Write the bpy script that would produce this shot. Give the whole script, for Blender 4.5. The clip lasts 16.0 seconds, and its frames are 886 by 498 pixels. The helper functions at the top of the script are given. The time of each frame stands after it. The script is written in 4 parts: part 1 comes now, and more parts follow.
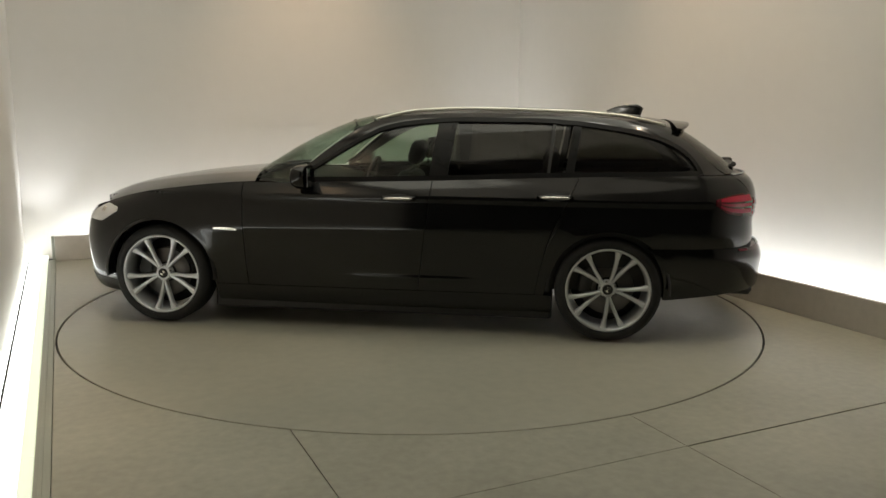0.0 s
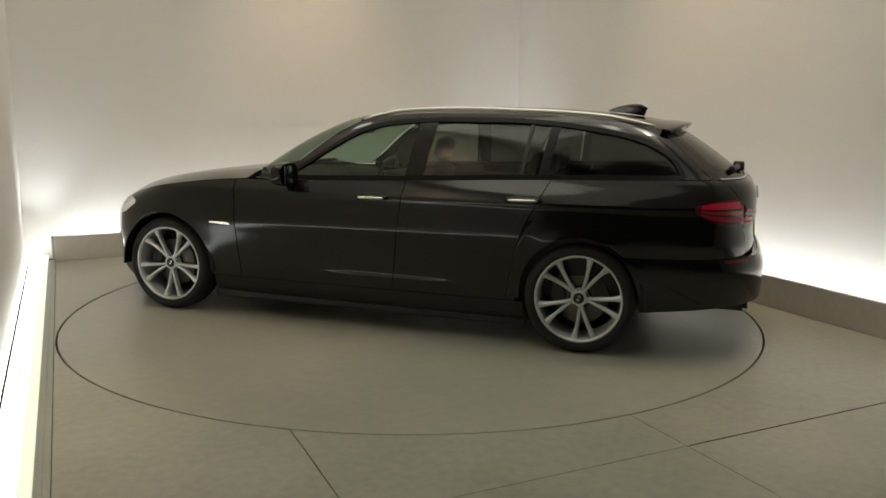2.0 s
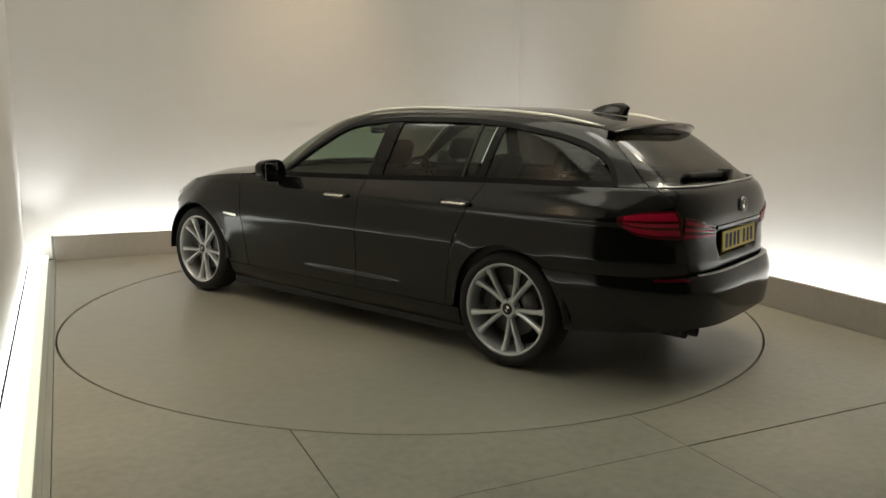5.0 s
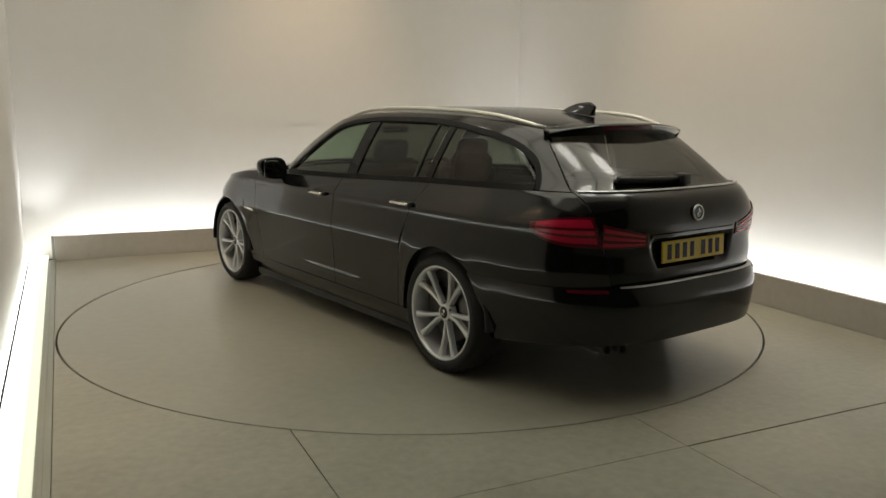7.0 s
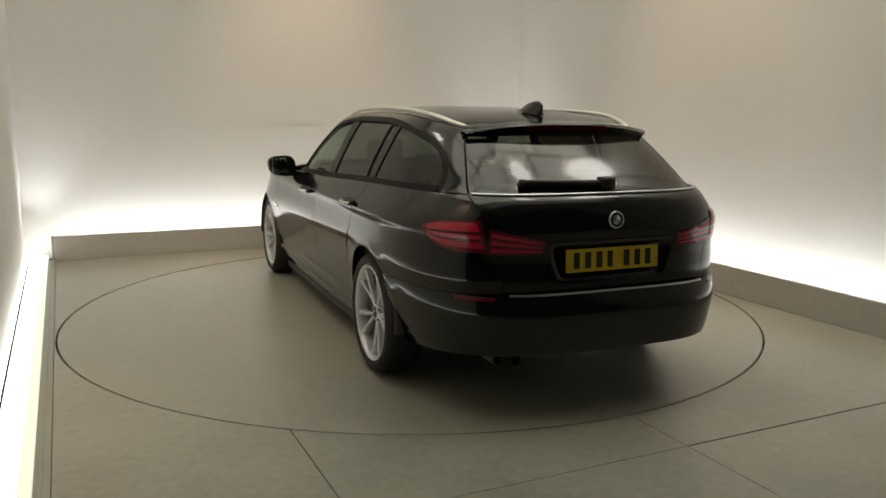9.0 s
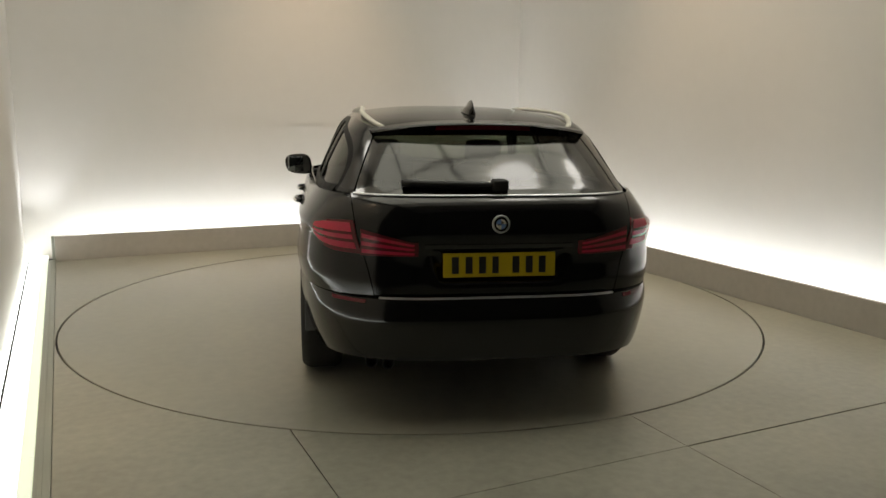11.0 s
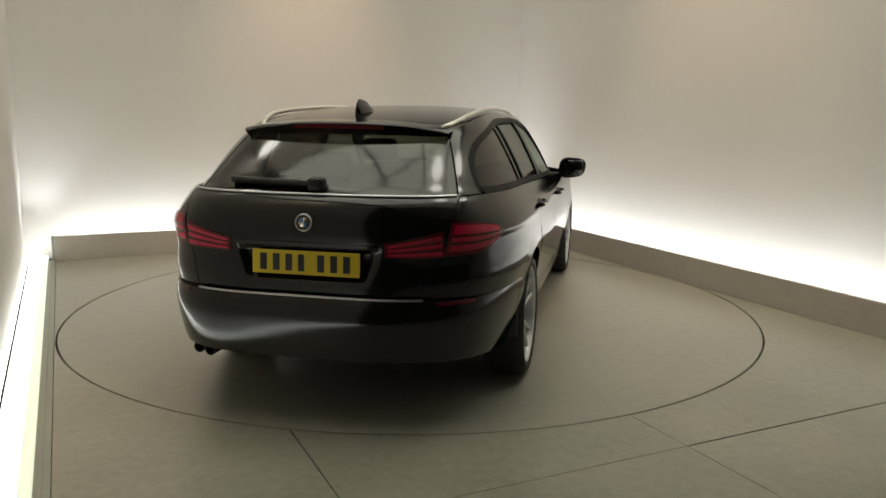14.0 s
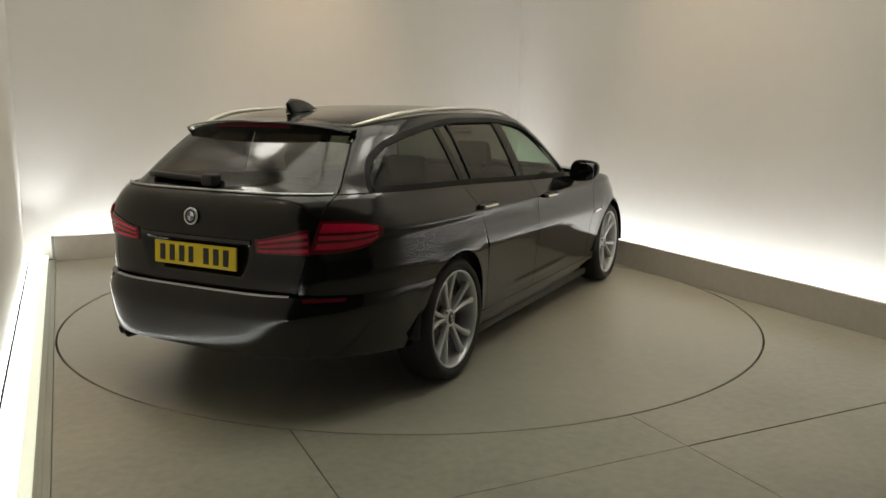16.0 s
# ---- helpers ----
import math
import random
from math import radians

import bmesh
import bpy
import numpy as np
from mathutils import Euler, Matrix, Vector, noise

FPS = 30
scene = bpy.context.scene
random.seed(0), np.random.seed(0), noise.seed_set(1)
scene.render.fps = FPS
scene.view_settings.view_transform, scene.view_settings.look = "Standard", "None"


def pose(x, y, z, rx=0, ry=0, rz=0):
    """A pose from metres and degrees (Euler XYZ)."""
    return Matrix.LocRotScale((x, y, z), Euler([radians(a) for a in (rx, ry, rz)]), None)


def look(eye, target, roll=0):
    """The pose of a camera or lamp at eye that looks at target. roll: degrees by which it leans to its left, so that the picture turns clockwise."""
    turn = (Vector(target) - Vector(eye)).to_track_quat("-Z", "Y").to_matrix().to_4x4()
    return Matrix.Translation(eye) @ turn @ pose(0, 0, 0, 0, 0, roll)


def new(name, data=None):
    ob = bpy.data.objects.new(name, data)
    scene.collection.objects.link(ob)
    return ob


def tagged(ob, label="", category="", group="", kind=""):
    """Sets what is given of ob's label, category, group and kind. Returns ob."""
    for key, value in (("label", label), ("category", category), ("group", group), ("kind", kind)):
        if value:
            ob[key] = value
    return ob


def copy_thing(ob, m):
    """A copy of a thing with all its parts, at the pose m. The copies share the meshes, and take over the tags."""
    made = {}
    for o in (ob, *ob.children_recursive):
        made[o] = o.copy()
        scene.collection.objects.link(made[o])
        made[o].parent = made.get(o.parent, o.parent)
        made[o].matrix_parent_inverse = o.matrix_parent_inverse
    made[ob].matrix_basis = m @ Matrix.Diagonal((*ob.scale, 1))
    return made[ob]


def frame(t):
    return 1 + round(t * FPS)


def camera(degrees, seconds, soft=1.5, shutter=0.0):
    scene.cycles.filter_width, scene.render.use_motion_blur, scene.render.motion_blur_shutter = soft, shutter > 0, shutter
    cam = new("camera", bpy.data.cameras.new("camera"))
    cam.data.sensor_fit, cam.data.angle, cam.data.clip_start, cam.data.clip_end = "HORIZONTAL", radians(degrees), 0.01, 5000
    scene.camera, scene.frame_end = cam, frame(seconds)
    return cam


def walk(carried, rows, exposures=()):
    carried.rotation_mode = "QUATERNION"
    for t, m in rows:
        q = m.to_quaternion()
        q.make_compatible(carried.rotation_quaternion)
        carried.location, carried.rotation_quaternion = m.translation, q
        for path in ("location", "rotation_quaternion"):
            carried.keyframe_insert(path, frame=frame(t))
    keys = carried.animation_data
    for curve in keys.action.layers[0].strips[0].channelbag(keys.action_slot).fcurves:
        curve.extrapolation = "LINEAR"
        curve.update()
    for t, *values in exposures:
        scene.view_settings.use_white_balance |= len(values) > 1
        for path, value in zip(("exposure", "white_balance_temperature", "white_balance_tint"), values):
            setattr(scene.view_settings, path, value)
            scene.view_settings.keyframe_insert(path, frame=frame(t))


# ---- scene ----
LENS = 58.2
cam = camera(LENS, 16.0, soft=1.5)
EYE = (0.0, -5.837, 1.445)
YAW, PITCH, ROLL = radians(1.991), radians(-9.907), 0.57
AIM = (EYE[0] + math.sin(YAW) * math.cos(PITCH), EYE[1] + math.cos(YAW) * math.cos(PITCH), EYE[2] + math.sin(PITCH))
walk(cam, [(0.0, look(EYE, AIM, ROLL)), (16.0, look(EYE, AIM, ROLL))])

# ---- light ----
ROOM = pose(0, 0, 0, 0, 0, 23.5)          # the room's axes: a to the right wall, b to the back wall
A0, A1, B0, B1, HIGH = -2.72, 2.80, -6.6, 3.28, 4.8
KERB_A, KERB_B, KERB_H = 2.44, 2.92, 0.232

world = bpy.data.worlds.new("world")
world.use_nodes = True
world.node_tree.nodes["Background"].inputs[0].default_value = (0.02, 0.02, 0.02, 1)
scene.world = world
scene.view_settings.exposure = -0.03


def lamp(name, kind, at, target, power, colour, **more):
    data = bpy.data.lights.new(name, kind)
    data.energy, data.color = power, colour
    ob = new(name, data)
    ob.matrix_world = ROOM @ look(at, target)
    for key, value in more.items():
        if key == "size":
            data.size = value
        elif key == "size_y":
            data.shape, data.size_y = "RECTANGLE", value
        elif key == "spot":
            data.spot_size = radians(value)
        elif key == "blend":
            data.spot_blend = value
        elif key == "radius":
            data.shadow_soft_size = value
    return ob


# warm ceiling spots that wash the walls
WARM = (1.0, 0.68, 0.40)
lamp("wall_spot_back", "SPOT", (0.13, 2.35, 4.68), (0.13, 2.80, 0.0), 175, WARM, spot=66, blend=0.9, radius=0.10)
lamp("wall_spot_right", "SPOT", (1.95, 0.10, 4.68), (2.32, 0.10, 0.0), 145, WARM, spot=66, blend=0.9, radius=0.10)
lamp("wall_spot_right", "SPOT", (2.22, -1.90, 4.68), (2.24, -1.90, 0.0), 60, WARM, spot=61, blend=0.5, radius=0.06)
lamp("wall_spot_left", "SPOT", (-2.10, 0.90, 4.68), (-2.12, 0.90, 0.0), 85, WARM, spot=61, blend=0.3, radius=0.06)
lamp("wall_spot_left", "SPOT", (-2.20, -1.70, 4.68), (-2.72, -1.70, 3.2), 150, WARM, spot=52, blend=0.6, radius=0.12)
# cool uplights in the trough, at the two ends of the back wall
COOL = (0.93, 0.95, 1.0)
lamp("trough_spot", "SPOT", (-2.54, 2.975, 0.03), (-2.55, 3.04, 2.0), 24, COOL, spot=68, blend=0.42, radius=0.06)
lamp("trough_spot", "SPOT", (2.54, 3.02, 0.03), (2.63, 2.84, 2.0), 46, COOL, spot=62, blend=0.25, radius=0.03)


# ---- materials ----
def material(name, colour, rough=0.5, metal=0.0, grain=0.0, scale=30.0, bump=0.0, coat=0.0, spread=0.08, emit=None, strength=0.0):
    m = bpy.data.materials.new(name)
    m.use_nodes = True
    tree = m.node_tree
    b = tree.nodes["Principled BSDF"]
    b.inputs["Base Color"].default_value = (*colour, 1)
    b.inputs["Roughness"].default_value, b.inputs["Metallic"].default_value = rough, metal
    if coat:
        b.inputs["Coat Weight"].default_value, b.inputs["Coat Roughness"].default_value = coat, 0.04
    if emit:
        b.inputs["Emission Color"].default_value, b.inputs["Emission Strength"].default_value = (*emit, 1), strength
    if grain or bump:
        where = tree.nodes.new("ShaderNodeTexCoord")
        fine, broad = tree.nodes.new("ShaderNodeTexNoise"), tree.nodes.new("ShaderNodeTexNoise")
        fine.inputs["Scale"].default_value, fine.inputs["Detail"].default_value = scale, 6
        broad.inputs["Scale"].default_value, broad.inputs["Detail"].default_value = scale / 14, 3
        for n in (fine, broad):
            tree.links.new(where.outputs["Object"], n.inputs["Vector"])
        add = tree.nodes.new("ShaderNodeMath")
        add.operation = "ADD"
        tree.links.new(fine.outputs["Fac"], add.inputs[0])
        tree.links.new(broad.outputs["Fac"], add.inputs[1])
        if grain:
            ramp = tree.nodes.new("ShaderNodeMapRange")
            ramp.inputs["From Min"].default_value, ramp.inputs["From Max"].default_value = 0.6, 1.4
            ramp.inputs["To Min"].default_value, ramp.inputs["To Max"].default_value = 1 - grain, 1 + grain
            tree.links.new(add.outputs[0], ramp.inputs["Value"])
            mul = tree.nodes.new("ShaderNodeVectorMath")
            mul.operation = "SCALE"
            mul.inputs[0].default_value = colour
            tree.links.new(ramp.outputs[0], mul.inputs["Scale"])
            tree.links.new(mul.outputs[0], b.inputs["Base Color"])
            gloss = tree.nodes.new("ShaderNodeMapRange")
            gloss.inputs["From Min"].default_value, gloss.inputs["From Max"].default_value = 0.6, 1.4
            gloss.inputs["To Min"].default_value, gloss.inputs["To Max"].default_value = rough - spread, rough + spread
            tree.links.new(add.outputs[0], gloss.inputs["Value"])
            tree.links.new(gloss.outputs[0], b.inputs["Roughness"])
        if bump:
            rel = tree.nodes.new("ShaderNodeBump")
            rel.inputs["Strength"].default_value, rel.inputs["Distance"].default_value = bump, 0.004
            tree.links.new(fine.outputs["Fac"], rel.inputs["Height"])
            tree.links.new(rel.outputs[0], b.inputs["Normal"])
    return m


def glass(name, tint, see, base=0.048):
    """Tinted glass: a clear sheet that lets a share of the light straight through, with a glossy surface."""
    m = bpy.data.materials.new(name)
    m.use_nodes = True
    tree = m.node_tree
    tree.nodes.remove(tree.nodes["Principled BSDF"])
    out = tree.nodes["Material Output"]
    clear, shine = tree.nodes.new("ShaderNodeBsdfTransparent"), tree.nodes.new("ShaderNodeBsdfGlossy")
    clear.inputs[0].default_value = tuple(c * see for c in tint) + (1,)
    shine.inputs["Roughness"].default_value = 0.09
    edge, mix = tree.nodes.new("ShaderNodeLayerWeight"), tree.nodes.new("ShaderNodeMixShader")
    edge.inputs[0].default_value = 0.5
    power, gain = tree.nodes.new("ShaderNodeMath"), tree.nodes.new("ShaderNodeMath")
    power.operation, gain.operation = "POWER", "MULTIPLY_ADD"
    power.inputs[1].default_value = 4.0
    gain.inputs[1].default_value, gain.inputs[2].default_value = 0.65, base
    tree.links.new(edge.outputs["Facing"], power.inputs[0])
    tree.links.new(power.outputs[0], gain.inputs[0])
    tree.links.new(gain.outputs[0], mix.inputs[0])
    tree.links.new(clear.outputs[0], mix.inputs[1])
    tree.links.new(shine.outputs[0], mix.inputs[2])
    tree.links.new(mix.outputs[0], out.inputs[0])
    return m


FLOOR = material("floor_paint", (0.326, 0.324, 0.268), 0.36, grain=0.21, scale=20, bump=0.03, spread=0.06)
DISC = material("turntable_paint", (0.336, 0.333, 0.276), 0.34, grain=0.14, scale=14, bump=0.03, spread=0.05)
WALL = material("wall_paint", (0.67, 0.645, 0.605), 0.65, grain=0.02, scale=9, bump=0.03)
KERB = material("kerb_paint", (0.50, 0.465, 0.42), 0.5, grain=0.09, scale=16, bump=0.05)
DARK = material("gap_shadow", (0.02, 0.02, 0.018), 0.8)
CEIL = material("ceiling_paint", (0.5, 0.48, 0.44), 0.8, grain=0.03, scale=6)
# dark colour stands for the unlit studio end behind the camera
SHADE = material("unlit_end_dark", (0.03, 0.028, 0.026), 0.9, grain=0.15, scale=20, bump=0.1)
GLOW = material("ceiling_diffuser", (0.7, 0.66, 0.58), 0.6, emit=(0.975, 0.955, 0.80), strength=1.90)
GLOW_DIM = material("ceiling_diffuser_dimmed", (0.7, 0.66, 0.58), 0.6, emit=(1.0, 0.935, 0.76), strength=0.42)
BULB = material("round_lamp", (0.9, 0.9, 0.85), 0.4, emit=(1.0, 0.96, 0.88), strength=7.5)
TUBE = material("light_strip", (0.9, 0.9, 0.9), 0.4, emit=(0.89, 0.95, 1.0), strength=14.0)
PANEL = material("light_panel", (0.9, 0.9, 0.88), 0.4, emit=(0.97, 1.0, 0.97), strength=2.4)
WASH = material("wall_wash_strip", (0.9, 0.9, 0.88), 0.4, emit=(0.93, 1.0, 1.0), strength=8.0)
# glass edge is no lamp: its emission stands for the panel's light within
EDGE_GLOW = material("panel_edge_glow", (0.80, 0.86, 0.74), 0.25, emit=(0.93, 1.0, 0.82), strength=0.5)
ALU = material("aluminium_trim", (0.36, 0.38, 0.33), 0.42, metal=0.5, grain=0.08, scale=60)
PAINT = material("graphite_paint", (0.0055, 0.0056, 0.0058), 0.11, grain=0.06, scale=900, spread=0.015)
PAINT.node_tree.nodes["Principled BSDF"].inputs["IOR"].default_value = 1.52
PILLAR = material("pillar_black", (0.01, 0.01, 0.01), 0.3, grain=0.05, scale=200)
PILLAR.node_tree.nodes["Principled BSDF"].inputs["IOR"].default_value = 1.3
SEAL = material("rubber_seal", (0.006, 0.006, 0.006), 0.5, grain=0.1, scale=200)
SEAL.node_tree.nodes["Principled BSDF"].inputs["IOR"].default_value = 1.25
TRIM = material("black_trim", (0.012, 0.012, 0.012), 0.45, grain=0.1, scale=200)
GLOSS = material("gloss_black", (0.008, 0.008, 0.008), 0.08, coat=0.6)
CABIN = material("cabin_plastic", (0.015, 0.014, 0.014), 0.6, grain=0.1, scale=80, bump=0.1)
LEATHER = material("black_leather", (0.013, 0.012, 0.012), 0.45, grain=0.12, scale=120, bump=0.2)
RUBBER = material("tyre_rubber", (0.014, 0.014, 0.014), 0.75, grain=0.15, scale=90, bump=0.2)
SILVER = material("silver_alloy", (0.66, 0.685, 0.71), 0.26, metal=0.35)
STEEL = material("brake_steel", (0.14, 0.135, 0.13), 0.4, metal=0.9, grain=0.1, scale=60)
RAIL = material("satin_rail", (0.88, 0.86, 0.78), 0.30, metal=0.4)
STRIP = material("satin_strip", (0.54, 0.555, 0.57), 0.3, metal=0.9)
CHROME = material("satin_chrome", (0.84, 0.82, 0.77), 0.22, metal=0.9)
RED = material("red_lens", (0.47, 0.008, 0.040), 0.2, coat=0.35)
DEEPRED = material("dark_red_lens", (0.105, 0.003, 0.011), 0.16, coat=0.35)
LENS_CLEAR = material("lamp_lens", (0.75, 0.76, 0.76), 0.10, metal=0.2, coat=1.0)
YELLOW = material("plate_yellow", (0.66, 0.50, 0.010), 0.38, grain=0.04, scale=40)
INK = material("plate_ink", (0.012, 0.012, 0.012), 0.5)
BLUE = material("badge_blue", (0.12, 0.21, 0.40), 0.2, coat=0.5)
TINT = glass("clear_green_glass", (0.74, 0.90, 0.76), 0.60)
PRIVACY = glass("smoked_glass", (0.86, 0.84, 0.73), 0.17)
REAR_GLASS = glass("rear_glass", (0.88, 0.82, 0.66), 0.20, 0.075)
MIRROR = material("mirror_silver", (0.36, 0.38, 0.40), 0.03, metal=1.0)


# ---- mesh helpers ----
def part(name, bm, mat, parent=None, label="", smooth=True):
    mesh = bpy.data.meshes.new(name)
    bmesh.ops.recalc_face_normals(bm, faces=bm.faces[:])
    bm.to_mesh(mesh)
    bm.free()
    for poly in mesh.polygons:
        poly.use_smooth = smooth
    mesh.materials.append(mat)
    ob = new(name, mesh)
    ob.parent = parent
    if label:
        tagged(ob, label)
    return ob


def box(bm, x0, x1, y0, y1, z0, z1, bevel=0.0, m=None):
    made = bmesh.ops.create_cube(bm, size=1.0, matrix=Matrix.LocRotScale(((x0 + x1) / 2, (y0 + y1) / 2, (z0 + z1) / 2), None, (x1 - x0, y1 - y0, z1 - z0)))
    verts = made["verts"]
    if bevel:
        edges = list({e for v in verts for e in v.link_edges})
        verts = list({v for f in bmesh.ops.bevel(bm, geom=edges, offset=bevel, segments=2, affect="EDGES", profile=0.5)["faces"] for v in f.verts} | {v for v in verts if v.is_valid})
    if m is not None:
        bmesh.ops.transform(bm, matrix=m, verts=verts)
    return verts


def boxed(name, mat, parent, dims, bevel=0.0, m=None, label="", smooth=False):
    bm = bmesh.new()
    box(bm, *dims, bevel=bevel, m=m)
    return part(name, bm, mat, parent, label, smooth)


def grid(bm, rows, close=False):
    """Faces between rows of points of one length."""
    vs = [[bm.verts.new(p) for p in row] for row in rows]
    for a, b in zip(vs, vs[1:]):
        n = len(a)
        for i in range(n if close else n - 1):
            j = (i + 1) % n
            bm.faces.new((a[i], a[j], b[j], b[i]))
    return vs


def lathe(bm, profile, steps=48, m=None, arc=(0, 360)):
    """A profile of (radius, along) spun about the y axis."""
    a0, a1 = radians(arc[0]), radians(arc[1])
    whole = arc[1] - arc[0] >= 360
    rows = []
    for r, y in profile:
        n = steps if whole else steps + 1
        rows.append([Vector((r * math.cos(a0 + (a1 - a0) * k / steps), y, r * math.sin(a0 + (a1 - a0) * k / steps))) for k in range(n)])
    if m is not None:
        rows = [[m @ p for p in row] for row in rows]
    return grid(bm, rows, close=whole)


def tube(bm, points, radius, sides=8, flat=1.0):
    """A round bar along points; flat squeezes it in z."""
    rows = []
    pts = [Vector(p) for p in points]
    for i, p in enumerate(pts):
        d = (pts[min(i + 1, len(pts) - 1)] - pts[max(i - 1, 0)]).normalized()
        side = d.cross(Vector((0, 0, 1)))
        side = side.normalized() if side.length > 1e-4 else Vector((1, 0, 0))
        up = side.cross(d)
        rows.append([p + side * radius * math.cos(2 * math.pi * k / sides) + up * radius * flat * math.sin(2 * math.pi * k / sides) for k in range(sides)])
    vs = grid(bm, rows, close=True)
    bm.faces.new(vs[0])
    bm.faces.new(vs[-1])
    return vs


# ---- the room ----
def setting(name, bm, mat, label, category, parent=None, smooth=False):
    ob = part(name, bm, mat, parent, label, smooth)
    ob.matrix_world = ROOM
    return tagged(ob, label, category, kind="structure")


def build_room():
    R = 2.433
    T = 0.15
    # unseen wall_side and wall_front are coloured dark, to darken the car's reflections
    for name, dims, label in (
            ("wall_back", (A0 - T, A1 + T, B1, B1 + T, -0.3, HIGH), "pale painted back wall washed by light"),
            ("wall_left", (A0 - T, A0, -3.3, B1, -0.3, HIGH), "pale painted side wall beside the light panels"),
            ("wall_side", (A0 - T, A0, B0 - T, -3.3, -0.3, HIGH), "unseen side wall, coloured dark for the unlit end of the studio"),
            ("wall_right", (A1, A1 + T, B0 - T, B1, -0.3, HIGH), "pale painted wall above the lit kerb"),
            ("wall_front", (A0, A1, B0 - T, B0, -0.3, HIGH), "unseen wall that closes the studio, coloured dark for its unlit end")):
        bm = bmesh.new()
        box(bm, *dims)
        setting(name, bm, SHADE if name in ("wall_front", "wall_side") else WALL, label, "wall")
    bm = bmesh.new()
    box(bm, A0 - T, A1 + T, B0 - T, B1 + T, HIGH, HIGH + 0.1)
    setting("ceiling", bm, CEIL, "plain ceiling above the diffusers", "ceiling")
    # light ceiling over the turntable: diffusers between thin bars, and round lamps
    for i in range(4):
        for j in range(5):
            a, b = -2.45 + i * 1.25, -3.77 + j * 1.32
            unit = new("ceiling_light")
            tagged(unit, "warm square ceiling diffuser in a pale frame" if j in (1, 2) else "dimmed square ceiling diffuser in a pale frame", "ceiling light", group="ceiling diffusers")
            unit.matrix_world = ROOM
            boxed("diffuser", GLOW if j in (1, 2) else GLOW_DIM, unit, (a + 0.03, a + 1.22, b + 0.03, b + 1.29, HIGH - 0.05, HIGH - 0.03))
            bm = bmesh.new()
            for d in ((a, a + 1.25, b, b + 0.03), (a, a + 1.25, b + 1.29, b + 1.32), (a, a + 0.03, b + 0.03, b + 1.29), (a + 1.22, a + 1.25, b + 0.03, b + 1.29)):
                box(bm, *d, HIGH - 0.06, HIGH)
            part("frame", bm, CEIL, unit, smooth=False)
    for a, b in ((0.72, -1.70), (-2.25, 1.5), (2.42, -1.5)):
        bm = bmesh.new()
        lathe(bm, [(0.0001, 0.0), (0.30, 0.0), (0.315, 0.012), (0.315, 0.09)], 40, Matrix.Rotation(radians(90), 4, "X"))
        ob = part("round_lamp", bm, BULB, None)
        ob.matrix_world = ROOM @ pose(a, b, HIGH - 0.15)
        tagged(ob, "round white ceiling lamp below the diffusers", "ceiling lamp", group="round ceiling lamps")
    # dark bed under the floor, which shows in the joints
    bm = bmesh.new()
    box(bm, A0, A1, B0, B1, -0.3, -0.04)
    setting("ground", bm, DARK, "dark bed below the floor joints", "ground")
    # floor sheets round the turntable, with open joints
    G = 0.005
    a_lo, a_hi, b_lo, b_hi = -2.45, KERB_A - 0.010, B0, KERB_B - 0.012
    bm = bmesh.new()
    n = 240
    rows = [[], [], []]
    for k in range(n):
        t = 2 * math.pi * k / n
        c, s = math.cos(t), math.sin(t)
        far = min((a_hi if c > 0 else a_lo) / c if abs(c) > 1e-6 else 99, (b_hi if s > 0 else b_lo) / s if abs(s) > 1e-6 else 99)
        for row, r in zip(rows, (R + 0.013, R + 0.5 * max(far - R - 0.013, 0.0) + 0.013, max(far, R + 0.0135))):
            row.append(Vector((r * c, r * s, 0)))
    grid(bm, rows, close=True)
    for axis, at, wide in ((0, -1.47, G), (0, 0.07, 0.004), (1, -2.84, 0.004), (1, -2.84, 0.010)):
        no = Vector((1, 0, 0)) if axis == 0 else Vector((0, 1, 0))
        for d in (-wide / 2, wide / 2):
            geom = bm.verts[:] + bm.edges[:] + bm.faces[:]
            bmesh.ops.bisect_plane(bm, geom=geom, plane_co=no * (at + d), plane_no=no, dist=1e-5)
    drop = []
    for f in bm.faces:
        m = f.calc_center_median()
        if m.y < 0 and (abs(m.x + 1.47) < G / 2 or abs(m.x - 0.07) < 0.002 or abs(m.y + 2.84) < (0.005 if m.x > 0.07 else 0.002)):
            drop.append(f)
    bmesh.ops.delete(bm, geom=drop, context="FACES")
    pieces = {}
    for f in bm.faces:
        m = f.calc_center_median()
        key = "main" if m.y > 0 else ((m.x > -1.47) + (m.x > 0.07), m.y > -2.84)
        pieces.setdefault(key, []).append([v.co.copy() for v in f.verts])
    floor = None
    for key in sorted(pieces, key=str, reverse=True):
        pm = bmesh.new()
        for co in pieces[key]:
            pm.faces.new([pm.verts.new(c) for c in co])
        bmesh.ops.remove_doubles(pm, verts=pm.verts[:], dist=1e-5)
        out = bmesh.ops.extrude_face_region(pm, geom=pm.faces[:])
        bmesh.ops.translate(pm, vec=(0, 0, -0.03), verts=[v for v in out["geom"] if isinstance(v, bmesh.types.BMVert)])
        if key == "main":
            floor = setting("floor", pm, FLOOR, "grey-beige painted studio floor, slightly glossy", "floor")
        else:
            p = part("floor_panel", pm, FLOOR, floor, smooth=False)
    # kerb along the back and right walls, with the light trough behind it
    bm = bmesh.new()
    box(bm, -2.45, KERB_A + 0.03, KERB_B, KERB_B + 0.03, -0.03, KERB_H, bevel=0.004)
    setting("kerb_back", bm, KERB, "grey-beige painted kerb before the light trough", "kerb")
    bm = bmesh.new()
